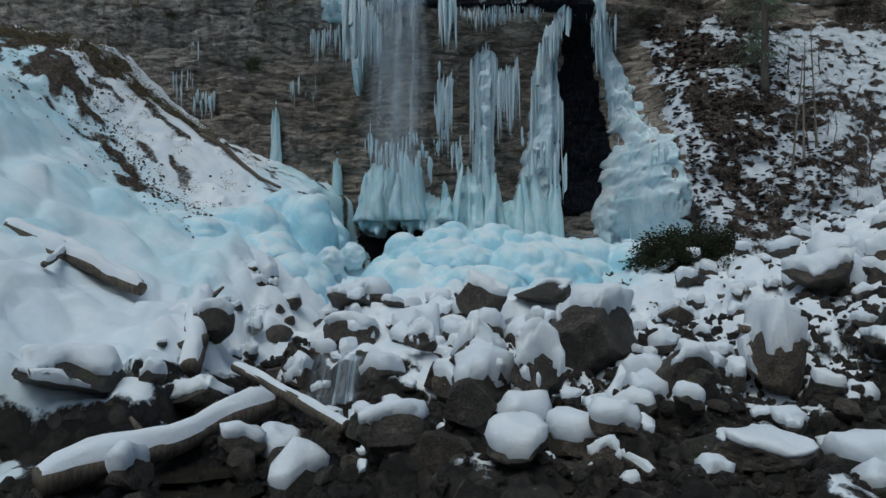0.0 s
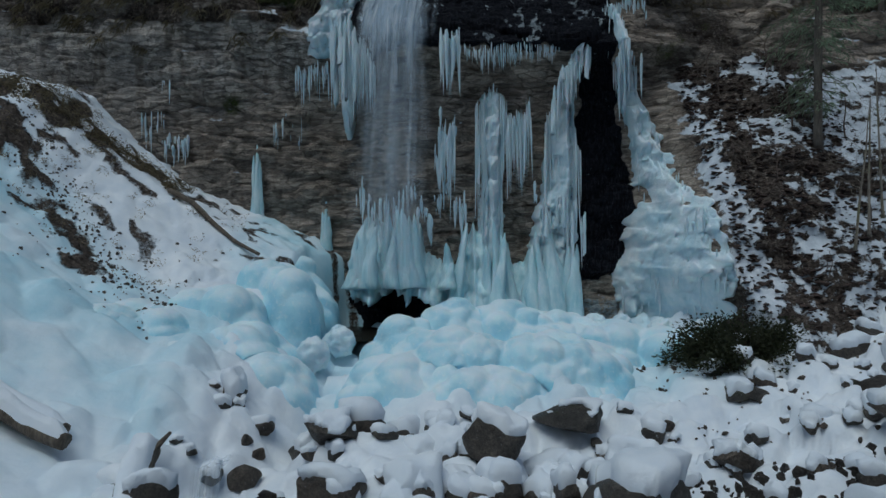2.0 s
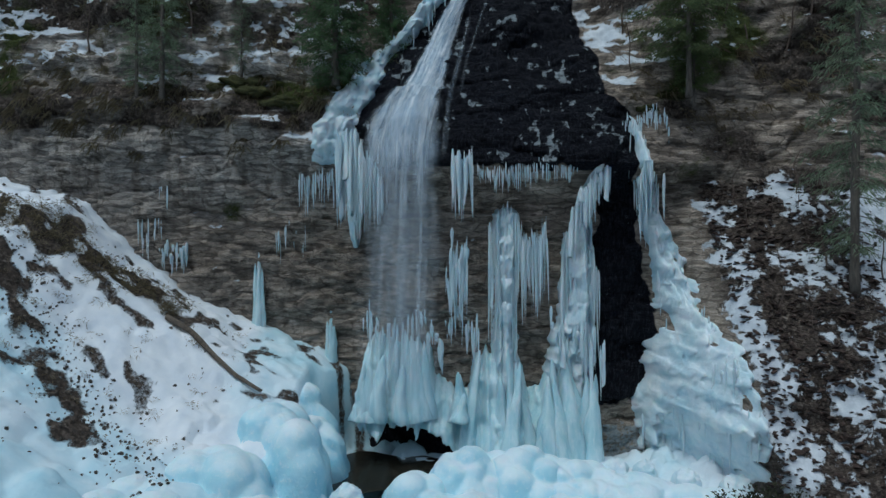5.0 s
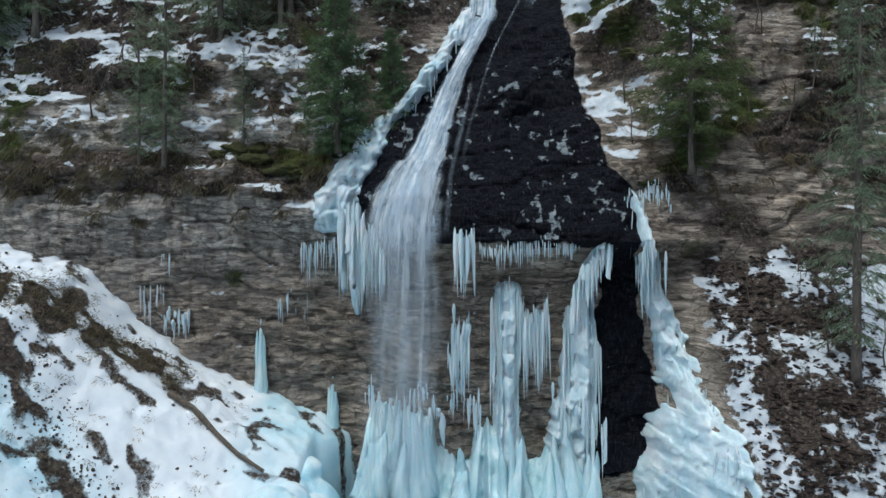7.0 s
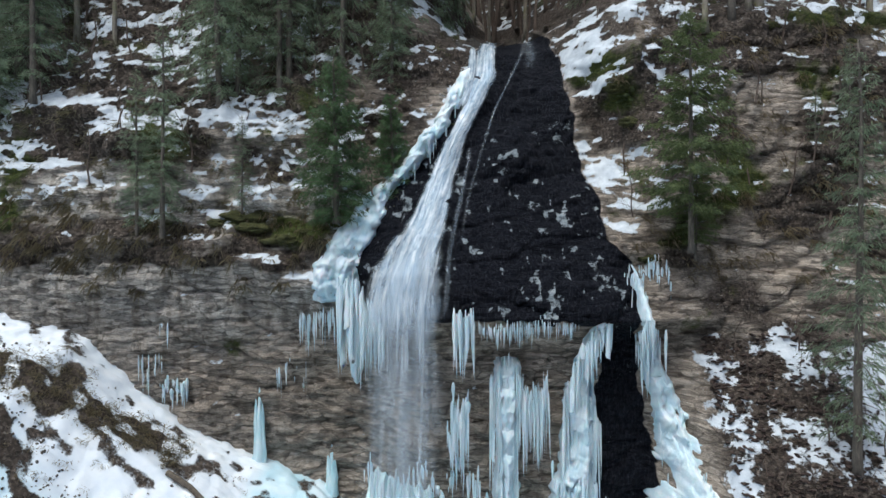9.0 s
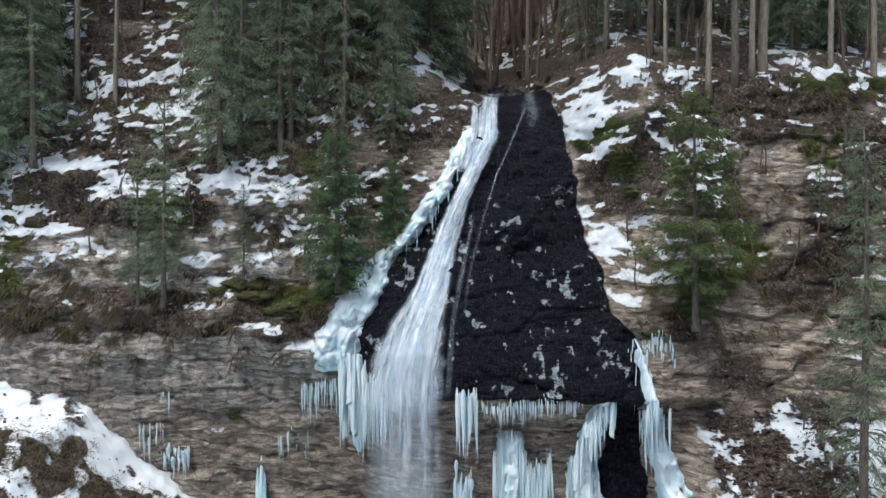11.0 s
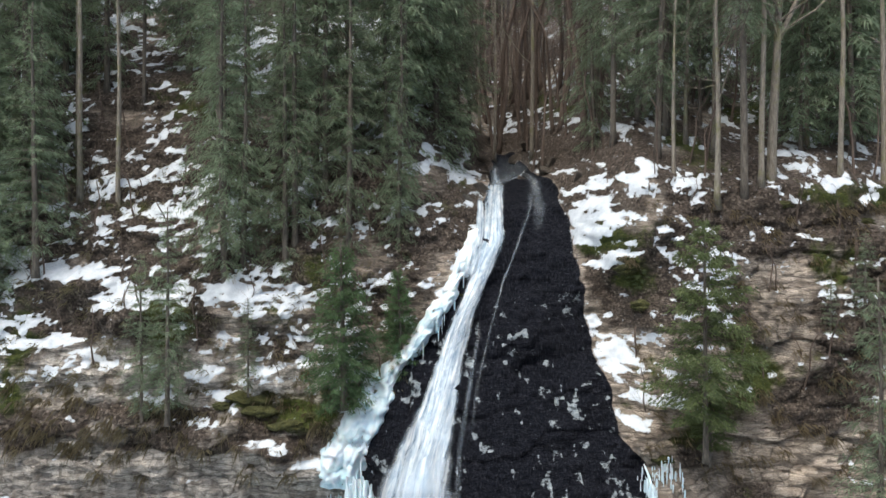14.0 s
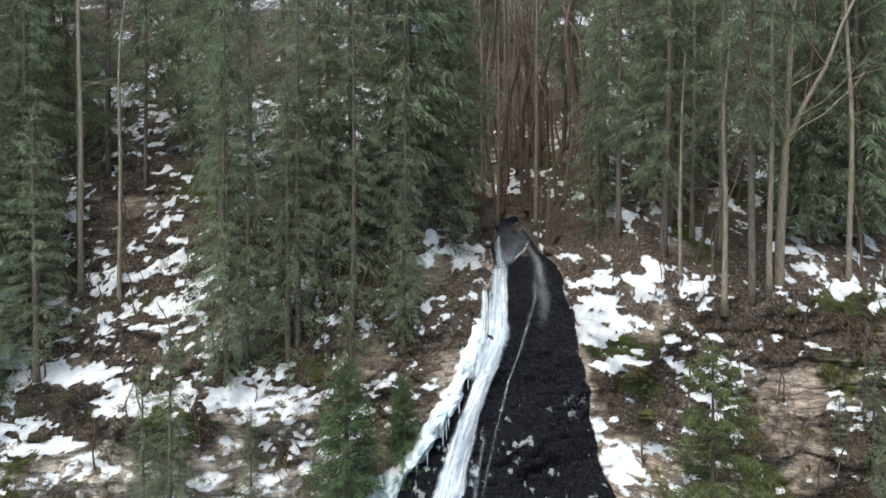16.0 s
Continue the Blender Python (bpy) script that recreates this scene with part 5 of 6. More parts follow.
CAPPED = "brown-grey boulder with a thick cap of snow"
for i, (x, y, w, h, spin, tx, ty, what) in enumerate((
        (0.5, 9.6, 1.35, 1.05, 10, 0, 3, CAPPED + " in the stream bed"), (2.15, 10.1, 2.3, 1.55, 70, 8, 16, "large tilted brown boulder half covered in snow"),
        (0.42, 8.5, 0.95, 0.85, 130, 0, -8, CAPPED), (1.3, 8.35, 1.08, 1.0, 200, -6, 5, "angular brown boulder with snow along its top"),
        (0.75, 12.0, 1.05, 0.85, 40, 0, 12, CAPPED), (2.2, 13.0, 1.6, 0.5, 15, 0, 6, "flat dark slab with a strip of snow"),
        (4.85, 9.1, 1.3, 1.1, 250, 0, -6, CAPPED + " on the gravel bank"), (6.9, 11.5, 1.6, 0.8, 80, 0, 0, "rounded dark boulder dusted with snow"),
        (-0.62, 6.95, 1.0, 0.6, 20, 0, -4, "low stone under a smooth pillow of snow"), (-1.0, 7.75, 0.8, 0.5, 160, 0, 0, "mossy stone with a cap of snow"),
        (-1.05, 8.3, 0.6, 0.42, 210, 0, 0, CAPPED), (3.55, 7.1, 1.2, 0.4, 30, 0, 0, "low stone under a ragged sheet of snow"),
        (3.25, 8.5, 1.05, 0.7, 310, 5, 12, "reddish brown slab edged with snow"), (-4.6, 8.15, 1.7, 0.5, 0, -6, 4, "wide snow-laden rock over the stream"),
        (-3.35, 8.7, 1.2, 0.55, 60, 0, 5, CAPPED + " beside the stream"), (-3.75, 10.2, 0.8, 0.7, 20, 0, 0, CAPPED), (-5.5, 7.0, 0.9, 0.4, 90, 0, 0, CAPPED + " beside the stream"),
        (-2.3, 10.0, 1.0, 0.6, 120, 0, 0, CAPPED), (6.3, 9.0, 0.9, 0.55, 170, 0, 0, "dark stone on the gravel bank"), (1.75, 7.0, 0.7, 0.45, 45, 0, 0, CAPPED), (2.9, 11.6, 1.2, 0.6, 300, 0, 5, CAPPED),
        (4.3, 11.8, 0.9, 0.5, 20, 0, 0, CAPPED), (-1.7, 11.4, 1.2, 0.7, 340, 0, 0, CAPPED), (-0.5, 11.2, 0.9, 0.6, 100, 0, 0, CAPPED), (-0.3, 10.0, 0.7, 0.5, 190, 0, 0, CAPPED), (-1.9, 12.4, 1.0, 0.6, 220, 0, 0, CAPPED))):
    stone(BIG, i, x, y, w, h, 0.12, spin, (tx, ty), what, "boulders")
for i, (x, y, w, h) in enumerate(((0.32, 7.35, 0.7, 0.75), (0.75, 7.5, 0.5, 0.6), (-2.3, 7.3, 0.5, 0.5), (-1.75, 7.2, 0.55, 0.35), (6.9, 9.6, 1.0, 0.6), (7.9, 13.0, 0.9, 0.35), (8.4, 13.2, 0.5, 0.3), (5.4, 13.4, 0.6, 0.25), (-2.9, 10.9, 0.7, 0.4), (7.9, 15.2, 0.5, 0.4))):
    stone(BARE, i, x, y, w, h, 0.2, 57 * i, (0, 6 * (i % 3)), "bare dark mossy stone by the stream" if x < 3 else "bare dark stone on the snowy bank", "bare stones", False)

# the many stones of the stream bed, each under its own snow
r3 = np.random.default_rng(5)
placed = 0
while placed < 330:
    y = r3.uniform(6.4, 15.5)
    x = r3.uniform(-0.72 * y + 1, 0.72 * y)
    if x < -4.4 and r3.uniform() < 0.85:
        continue
    if x > 4 and y < 10.5 and r3.uniform() < 0.6:
        continue
    if (x < -4.2 and y > 8.5) or (y > 13.4 and x < 5) or (x < -2.0 and y < 9.2 and r3.uniform() < 0.8):
        continue
    w = float(np.clip(r3.lognormal(-0.85, 0.42), 0.2, 1.05))
    creek = np.interp(y, [4, 7, 8.5, 10, 12, 15, 18], [-3.2, -2.4, -2.6, -2.6, -2.9, -2.2, -2.0])
    wet = abs(x - creek) < (1.5 if y < 10.5 else 0.6) or (y < 8.3 and r3.uniform() < 0.45)
    snowy = r3.uniform() < (0.25 if wet else 0.93)
    stone(SMALL if snowy else BARE, placed, x, y, w, w * r3.uniform(0.5, 0.8), 0.42 if y > 9.6 else 0.26, r3.uniform(0, 360), (r3.normal(0, 7), r3.normal(0, 7)),
          "small stone under a round pillow of snow" if snowy else "small dark wet stone in the stream bed", "stream bed stones", snowy)
    placed += 1


def rubble(name, label, count, area, sizes, seed, material):
    """Loose small stones, too many to count."""
    r = np.random.default_rng(seed)
    base = [rock_arrays(400 + i, 0.6, 0.5, 1) for i in range(6)]
    pieces = []
    for i in range(count):
        x, y = area(r)
        v, f = base[i % 6]
        s = float(np.exp(r.uniform(np.log(sizes[0]), np.log(sizes[1]))))
        R = np.array(Euler(r.uniform(0, 6.28, 3)).to_matrix())
        pieces.append(((v * s) @ R.T + np.array([x, y, 0.0]), f))
    centres = np.array([p[0].mean(0) for p in pieces])
    zs = ground_at(centres[:, 0], centres[:, 1])
    pieces = [(v + np.array([0, 0, z + 0.01]), f) for (v, f), z in zip(pieces, zs)]
    v, f = joined(pieces)
    single(name, mesh_of(name, v, f, smooth=False), material, label, "rubble", kind="stuff")


def slope_stones(name, label, count, area, sizes, seed, material):
    """Loose stones and clods that lie on the steep slope."""
    r = np.random.default_rng(seed)
    base = [rock_arrays(420 + i, 0.55, 0.5, 1) for i in range(5)]
    spots = np.array([area(r) for _ in range(count)])
    ys = wall_at(spots[:, 0], spots[:, 1])
    pieces = []
    for i, ((x, z), y) in enumerate(zip(spots, ys)):
        v, f = base[i % 5]
        size = float(np.exp(r.uniform(np.log(sizes[0]), np.log(sizes[1]))))
        R = np.array(Euler((r.uniform(-0.5, 0.5), r.uniform(-0.4, 0.4), r.uniform(0, 6.28))).to_matrix())
        pieces.append(((v * np.array([1.3, 1.0, 0.7]) * size) @ R.T + np.array([x, y, z]), f))
    v, f = joined(pieces)
    single(name, mesh_of(name, v, f, smooth=False), material, label, "rubble", kind="stuff")


def gravel_bank(r):
    y = r.uniform(6.2, 11.5)
    return r.uniform(1.0, 0.74 * y), y


def creek_bed(r):
    while True:
        y = r.uniform(6.0, 11.5)
        x = np.interp(y, [4, 7, 8.5, 10, 12], [-3.0, -2.0, -2.3, -2.5, -2.8]) + r.normal(0, 1.0)
        if y < 7.7 or (x > -3.4 and (y < 9.5 or abs(x + 2.6) < 0.6)):
            return x, y


def talus_band(r):
    while True:
        x, y = r.uniform(-13, -5.5), r.uniform(14, 21)
        if abs((x + 9.3) * 0.62 + (y - 17.2)) < 0.9 * r.uniform(0.3, 1.2) or r.uniform() < 0.06:
            return x, y


def far_bank(r):
    y = r.uniform(10, 16)
    return r.uniform(4.0, 0.78 * y), y


rubble("gravel", "loose brown gravel and broken stones", 2200, gravel_bank, (0.05, 0.32), 1, GRAVEL)
rubble("gravel", "dark wet pebbles and stones of the stream", 1700, creek_bed, (0.06, 0.36), 2, GRAVEL)
rubble("gravel", "loose earth and stones in a bare strip of the talus", 1100, talus_band, (0.03, 0.13), 3, STONE)
slope_stones("clods", "dark clods and stones poking out of the snowy slope", 1500, lambda r: (6.3 + 3.6 * r.uniform() ** 1.5, r.uniform(0.2, 6.9)), (0.06, 0.24), 8, CLOD)
slope_stones("clods", "scattered dark clods on the open snow slope", 260, lambda r: (r.uniform(8.5, 13), r.uniform(-0.3, 5.5)), (0.04, 0.14), 9, CLOD)
rubble("gravel", "stones poking out of thin snow", 420, far_bank, (0.04, 0.2), 4, STONE)


def log(points, r0, r1, label, snow=0.07, seed=0, group="logs", knots=3):
    """A fallen trunk through points, with snow along its upper side."""
    P = np.array(points, float)
    t = np.linspace(0, 1, 18)
    s = np.linspace(0, 1, len(P))
    line = np.stack([np.interp(t, s, P[:, i]) for i in range(3)], -1)
    line = line + 0.25 * r0 * np.stack([vnoise(t * 4, seed, 1.0), vnoise(t * 4, seed, 5.0), vnoise(t * 4, seed, 9.0)], -1)
    rad = np.linspace(r0, r1, 18) * (1 + 0.1 * vnoise(t * 8, seed, 3.0))
    ob = thing("log", label, "log", group)
    v, f = tube(line, rad, 12, seed, 0.14)
    rk = np.random.default_rng(seed + 50)
    pieces = [(v, f)]
    for _ in range(knots):
        i = rk.integers(3, 15)
        d = rk.normal(0, 1, 3)
        d[2] = abs(d[2]) * 0.6
        d /= np.linalg.norm(d)
        L = rad[i] * rk.uniform(1.6, 3.2)
        pieces.append(tube([line[i], line[i] + d * L * 0.6, line[i] + d * L], [rad[i] * 0.3, rad[i] * 0.22, rad[i] * 0.12], 6))
    part("trunk", clean_quads("trunk", *joined(pieces)), WOOD, ob)
    if snow:
        side = np.cross(np.mean(np.diff(line, axis=0), axis=0), [0, 0, 1.0])
        side /= np.linalg.norm(side)
        a = np.linspace(-1, 1, 11)
        U, T = np.meshgrid(a, np.arange(18))
        live = np.clip(1.2 + 1.0 * vnoise(t * 5, seed, 21.0), 0.6, 1)[:, None] * ss(0, 0.06, t)[:, None] * ss(1, 0.94, t)[:, None]
        prof = np.sqrt(np.clip(1 - U ** 2, 0, 1))
        R = rad[:, None]
        base = R * np.sqrt(1 - (0.86 * U) ** 2)
        pos = line[:, None] + side * (U * R * 0.9)[..., None] + np.array([0, 0, 1.0]) * (base * 1.03 + snow * live * np.sqrt(prof) * (1 + 0.35 * vnoise(U * 2, T * 0.6, seed)) - 0.02 * (1 - prof))[..., None]
        part("snow", mesh_of("snow", pos.reshape(-1, 3), grid_faces(18, 11)), SNOWY, ob, "strip of snow along the top")
    return ob


log([(-4.15, 6.5, -2.45), (-3.2, 7.6, -2.3), (-2.4, 8.8, -2.1)], 0.19, 0.15, "snow-topped fallen trunk across the stream", 0.12, 1)
log([(-3.1, 9.5, -1.75), (-2.2, 8.7, -1.95), (-1.2, 7.8, -2.2)], 0.085, 0.1, "bare grey fallen trunk across the stream", 0.02, 2)
log([(-4.15, 11.1, -0.85), (-3.95, 10.2, -1.2), (-3.7, 9.2, -1.75)], 0.2, 0.17, "trunk cased in ice and snow", 0.14, 3)
def lying(points, lift):
    (x0, y0), (x1, y1) = points[0], points[-1]
    z0, z1 = float(floor_height(x0, y0)) + lift + 0.05, float(floor_height(x1, y1)) + lift + 0.05
    return [(x0 + (x1 - x0) * k, y0 + (y1 - y0) * k, z0 + (z1 - z0) * k) for k in (0, 0.35, 0.7, 1)]


log([(-7.9, 11.5, 0.42), (-6.6, 11.35, -0.1), (-5.35, 11.2, -0.66)], 0.15, 0.13, "dark fallen trunk in the snow bank", 0.08, 4)
log([(-7.2, 11.2, 0.08), (-6.2, 11.05, -0.3), (-5.15, 10.9, -0.72)], 0.12, 0.12, "snow-topped fallen trunk in the bank", 0.14, 5)
log(lying(((-6.7, 11.3), (-6.5, 10.7), (-6.35, 10.1)), 0.25), 0.06, 0.05, "snowy broken branch in the bank", 0.05, 6)
log([(x, y, float(ground_at(x, y)) + 0.1) for x, y in ((-7.3, 19.1), (-6.6, 18.9), (-6.0, 18.7), (-5.4, 18.5), (-4.7, 18.3))], 0.075, 0.04, "thin dark fallen branch on the snow slope", 0.0, 7)
log(lying(((4.8, 11.5), (5.5, 11.55), (6.2, 11.5)), 0.1), 0.12, 0.1, "dark fallen trunk half buried in snow", 0.06, 8)
log(lying(((3.0, 11.6), (3.9, 11.3)), 0.1), 0.1, 0.08, "dark fallen trunk half buried in snow", 0.06, 9)
log([(1.95, 8.1, -2.15), (2.4, 8.7, -1.95), (2.85, 9.4, -1.65)], 0.1, 0.08, "snow-topped fallen trunk leaning on a boulder", 0.08, 10)
log([(1.5, 8.2, -2.1), (1.8, 7.6, -2.25), (2.25, 6.8, -2.45)], 0.09, 0.07, "snow-topped broken branch in the gravel", 0.06, 11)
log([(4.5, 9.6, -1.2), (5.0, 9.2, -1.3), (5.4, 9.9, -1.15)], 0.07, 0.06, "pale broken branch by a boulder", 0.02, 12)
log(lying(((5.6, 12.9), (6.2, 13.1), (6.9, 12.8)), 0.08), 0.06, 0.05, "dark broken branch on the bank", 0.03, 13)
for i, (x0, x1, y) in enumerate(((1.5, 3.5, 34.4), (0.9, 2.6, 37.2), (2.0, 3.6, 36.0))):
    heights = np.arange(16.6, 24, 0.02)
    level = float(heights[np.argmin(np.abs(wall_depth(2.2, heights) - y))])
    log([(x0, y, level + 0.28), ((x0 + x1) / 2, y + 0.1, level + 0.24), (x1, y - 0.2, level + 0.34)], 0.08, 0.05, "snowy windfall log across the gully", 0.07, 30 + i, "windfall logs")


def stream(name, label, path, width, drop_fade, seed):
    """Running water along a short path."""
    P = np.array(path, float)
    t = np.linspace(0, 1, 40)
    line = np.stack([np.interp(t, np.linspace(0, 1, len(P)), P[:, i]) for i in range(3)], -1)
    U, T = np.meshgrid(np.linspace(-1, 1, 24), np.arange(40))
    pos = line[:, None] + np.stack([U * width / 2, 0 * U, 0.04 * vnoise(U * 4, T * 0.3, seed)], -1)
    fade = ss(1.0, 0.7, np.abs(U)) * drop_fade
    run = T * 0.03
    me = mesh_of(name, pos.reshape(-1, 3), grid_faces(40, 24), mask=np.stack([fade, U * width * 0.8 + seed, run, fade * 0 + 1], -1).reshape(-1, 4))
    single(name, me, VEIL, label, "stream")


stream("stream_cascade", "small cascade of the stream over dark stones", [(-1.55, 9.6, -1.6), (-1.55, 9.35, -1.65), (-1.6, 9.2, -2.1), (-1.6, 9.0, -2.2)], 0.8, 0.8, 3)
stream("stream_cascade", "small cascade under the fallen trunk", [(-3.9, 8.0, -2.2), (-3.9, 7.75, -2.25), (-3.9, 7.6, -2.7)], 0.9, 0.7, 5)
stream("stream_cascade", "narrow cascade among ice", [(-3.2, 11.2, -1.0), (-3.25, 10.9, -1.05), (-3.25, 10.7, -1.6)], 0.45, 0.7, 7)


def pool(name, label, x, y, z, w, d, seed):
    n = 40
    a = np.linspace(0, 2 * np.pi, n, endpoint=False)
    rr = 1 + 0.25 * vnoise(np.cos(a) * 2, np.sin(a) * 2, seed)
    v = [(0, 0, 0)] + [(w / 2 * np.cos(q) * k, d / 2 * np.sin(q) * k, 0) for q, k in zip(a, rr)]
    f = [(0, i + 1, (i + 1) % n + 1) for i in range(n)]
    single(name, mesh_of(name, v, f), WATER, label, "pool", kind="structure", at=(x, y, z))


def still_water():
    m = Nodes("dark_water")
    return m.done(m.ramp(m.noise(3, 4), [(0.3, (0.01, 0.012, 0.012)), (0.7, (0.04, 0.035, 0.025))]), 0.12, m.noise(9, 4), 0.3, 0.02)


WATER = still_water()
pool("plunge_pool", "dark plunge pool under the falls", -1.6, 18.7, -0.3, 3.6, 2.8, 1)
pool("stream_pool", "dark shallow pool of the stream", -2.3, 8.2, -2.62, 3.0, 2.2, 2)
pool("stream_pool", "dark shallow pool of the stream", -3.4, 7.2, -2.72, 2.4, 1.4, 4)


# dark stones and snow-topped blocks about the lip of the falls
for i, (x, z, w) in enumerate(((0.7, 16.2, 0.8), (0.2, 15.8, 0.6), (1.1, 17.1, 0.7), (3.2, 16.9, 0.9), (3.6, 17.4, 0.7), (2.7, 17.9, 1.0), (0.9, 18.1, 0.9), (3.1, 18.6, 0.8), (0.3, 17.3, 0.7), (3.9, 16.5, 0.6), (1.8, 18.9, 0.9), (2.4, 16.8, 0.5))):
    stone(BARE, i, x, float(wall_at(x, z)) + 0.1 * w, w, w * 0.7, 0.5, 67 * i, (0, 8), "dark stone at the lip of the falls", "lip stones", False, z=z)

# ---- trees and shrubs ----
def strips(starts, ways, lengths, widths, droop, seed):
    """Many narrow tapering leaflets, two triangles each, as arrays."""
    n = len(starts)
    r = np.random.default_rng(seed)
    ref = r.normal(0, 1, (n, 3))
    side = np.cross(ways, ref)
    side /= np.maximum(np.linalg.norm(side, axis=1, keepdims=True), 1e-9)
    mid = starts + ways * (lengths * 0.5)[:, None] + np.array([0, 0, -1.0]) * (droop * lengths * 0.15)[:, None]
    tip = starts + ways * lengths[:, None] + np.array([0, 0, -1.0]) * (droop * lengths * 0.5)[:, None]
    w = widths[:, None]
    v = np.stack([starts, mid + side * w, tip, mid - side * w], 1).reshape(-1, 3)
    i = np.arange(n)[:, None] * 4
    return v, np.concatenate([i + [0, 1, 2], i + [0, 2, 3]])


def conifer_meshes(seed, height, crown_from, reach, density, twig=0.34, width=0.035, droop=0.5, trunk=0.17, ragged=0.35, gap=0.34):
    """A spruce or fir: trunk with branch stubs, and a crown of drooping boughs with many fine twigs."""
    r = np.random.default_rng(seed)
    z = np.linspace(0, height, 22)
    bend = np.stack([0.12 * vnoise(z * 0.15, seed, 1.0), 0.12 * vnoise(z * 0.15, seed, 6.0), z], -1)
    rad = trunk * (1 - z / height) ** 0.8 + 0.015
    rad[0] *= 1.35
    pieces = [tube(bend, rad, 9, seed, 0.1)]
    starts, ways, lens, wid = [], [], [], []
    h = crown_from * height
    while h < height - 0.15:
        f = (h - crown_from * height) / (height * (1 - crown_from))
        span = reach * ((1 - f) ** 0.75) * min(1, 0.45 + f * 3.5) + 0.12
        boughs = int(5 + 3 * (1 - f))
        turn = r.uniform(0, 6.28)
        for b in range(boughs):
            if r.uniform() < ragged * 0.5:
                continue
            a = turn + b * 6.283 / boughs + r.normal(0, 0.25)
            L = span * r.uniform(1 - ragged, 1.1)
            rise = 0.25 + 0.5 * f - 0.35 * (1 - f)
            n = 7
            s = np.linspace(0, 1, n)
            c = np.array([np.cos(a), np.sin(a), 0])
            root = np.array([np.interp(h, z, bend[:, 0]), np.interp(h, z, bend[:, 1]), h])
            line = root + c * (s * L)[:, None] + np.array([0, 0, 1.0]) * (L * (rise * s - droop * 0.55 * s ** 2 + 0.16 * droop * s ** 4))[:, None]
            pieces.append(tube(line[::3], [0.02 * trunk / 0.17 + 0.004, 0.012, 0.004], 3, cap=False))
            m = max(8, int(density * L * 80))
            u = r.uniform(0.1, 1, m) ** 0.75
            p = np.stack([np.interp(u, s, line[:, i]) for i in range(3)], -1)
            across = np.array([-np.sin(a), np.cos(a), 0])
            sgn = r.choice([-1, 1], m)
            way = c * r.uniform(0.35, 1.0, m)[:, None] + across * (sgn * r.uniform(0.3, 1.0, m))[:, None] + np.array([0, 0, 1.0]) * r.normal(-0.3, 0.4, m)[:, None]
            p = p + r.normal(0, 0.035 + 0.03 * L, (m, 3)) * np.array([1, 1, 0.8])
            way /= np.linalg.norm(way, axis=1, keepdims=True)
            starts.append(p)
            ways.append(way)
            lens.append(twig * r.uniform(0.5, 1.2, m) * (1 - 0.45 * u) * min(1, 0.5 + L))
            wid.append(np.full(m, width) * r.uniform(0.6, 1.3, m))
        h += gap * r.uniform(0.7, 1.3) * (1 - 0.4 * f)
    # dead stubs on the bare stem
    for k in range(int(10 * crown_from * height / 3)):
        hh, a = r.uniform(0.12 * height, max(0.2, crown_from) * height), r.uniform(0, 6.28)
        root = np.array([np.interp(hh, z, bend[:, 0]), np.interp(hh, z, bend[:, 1]), hh])
        d = np.array([np.cos(a), np.sin(a), r.uniform(-0.3, 0.15)]) * r.uniform(0.2, 0.8)
        pieces.append(tube([root, root + d * 0.6, root + d], [0.014, 0.009, 0.004], 3, cap=False))
    v, f = joined(pieces)
    tm = clean_quads("trunk", v, f)
    cv, cf = strips(np.concatenate(starts), np.concatenate(ways), np.concatenate(lens), np.concatenate(wid), droop, seed)
    cm = mesh_of("crown", cv, cf, smooth=False)
    return tm, cm


def conifer(name, meshes, bark, needles, label, category, group):
    tm, cm = meshes
    ob = thing(name, label, category, group)
    part("trunk", tm, bark, ob)
    part("crown", cm, needles, ob)
    return ob


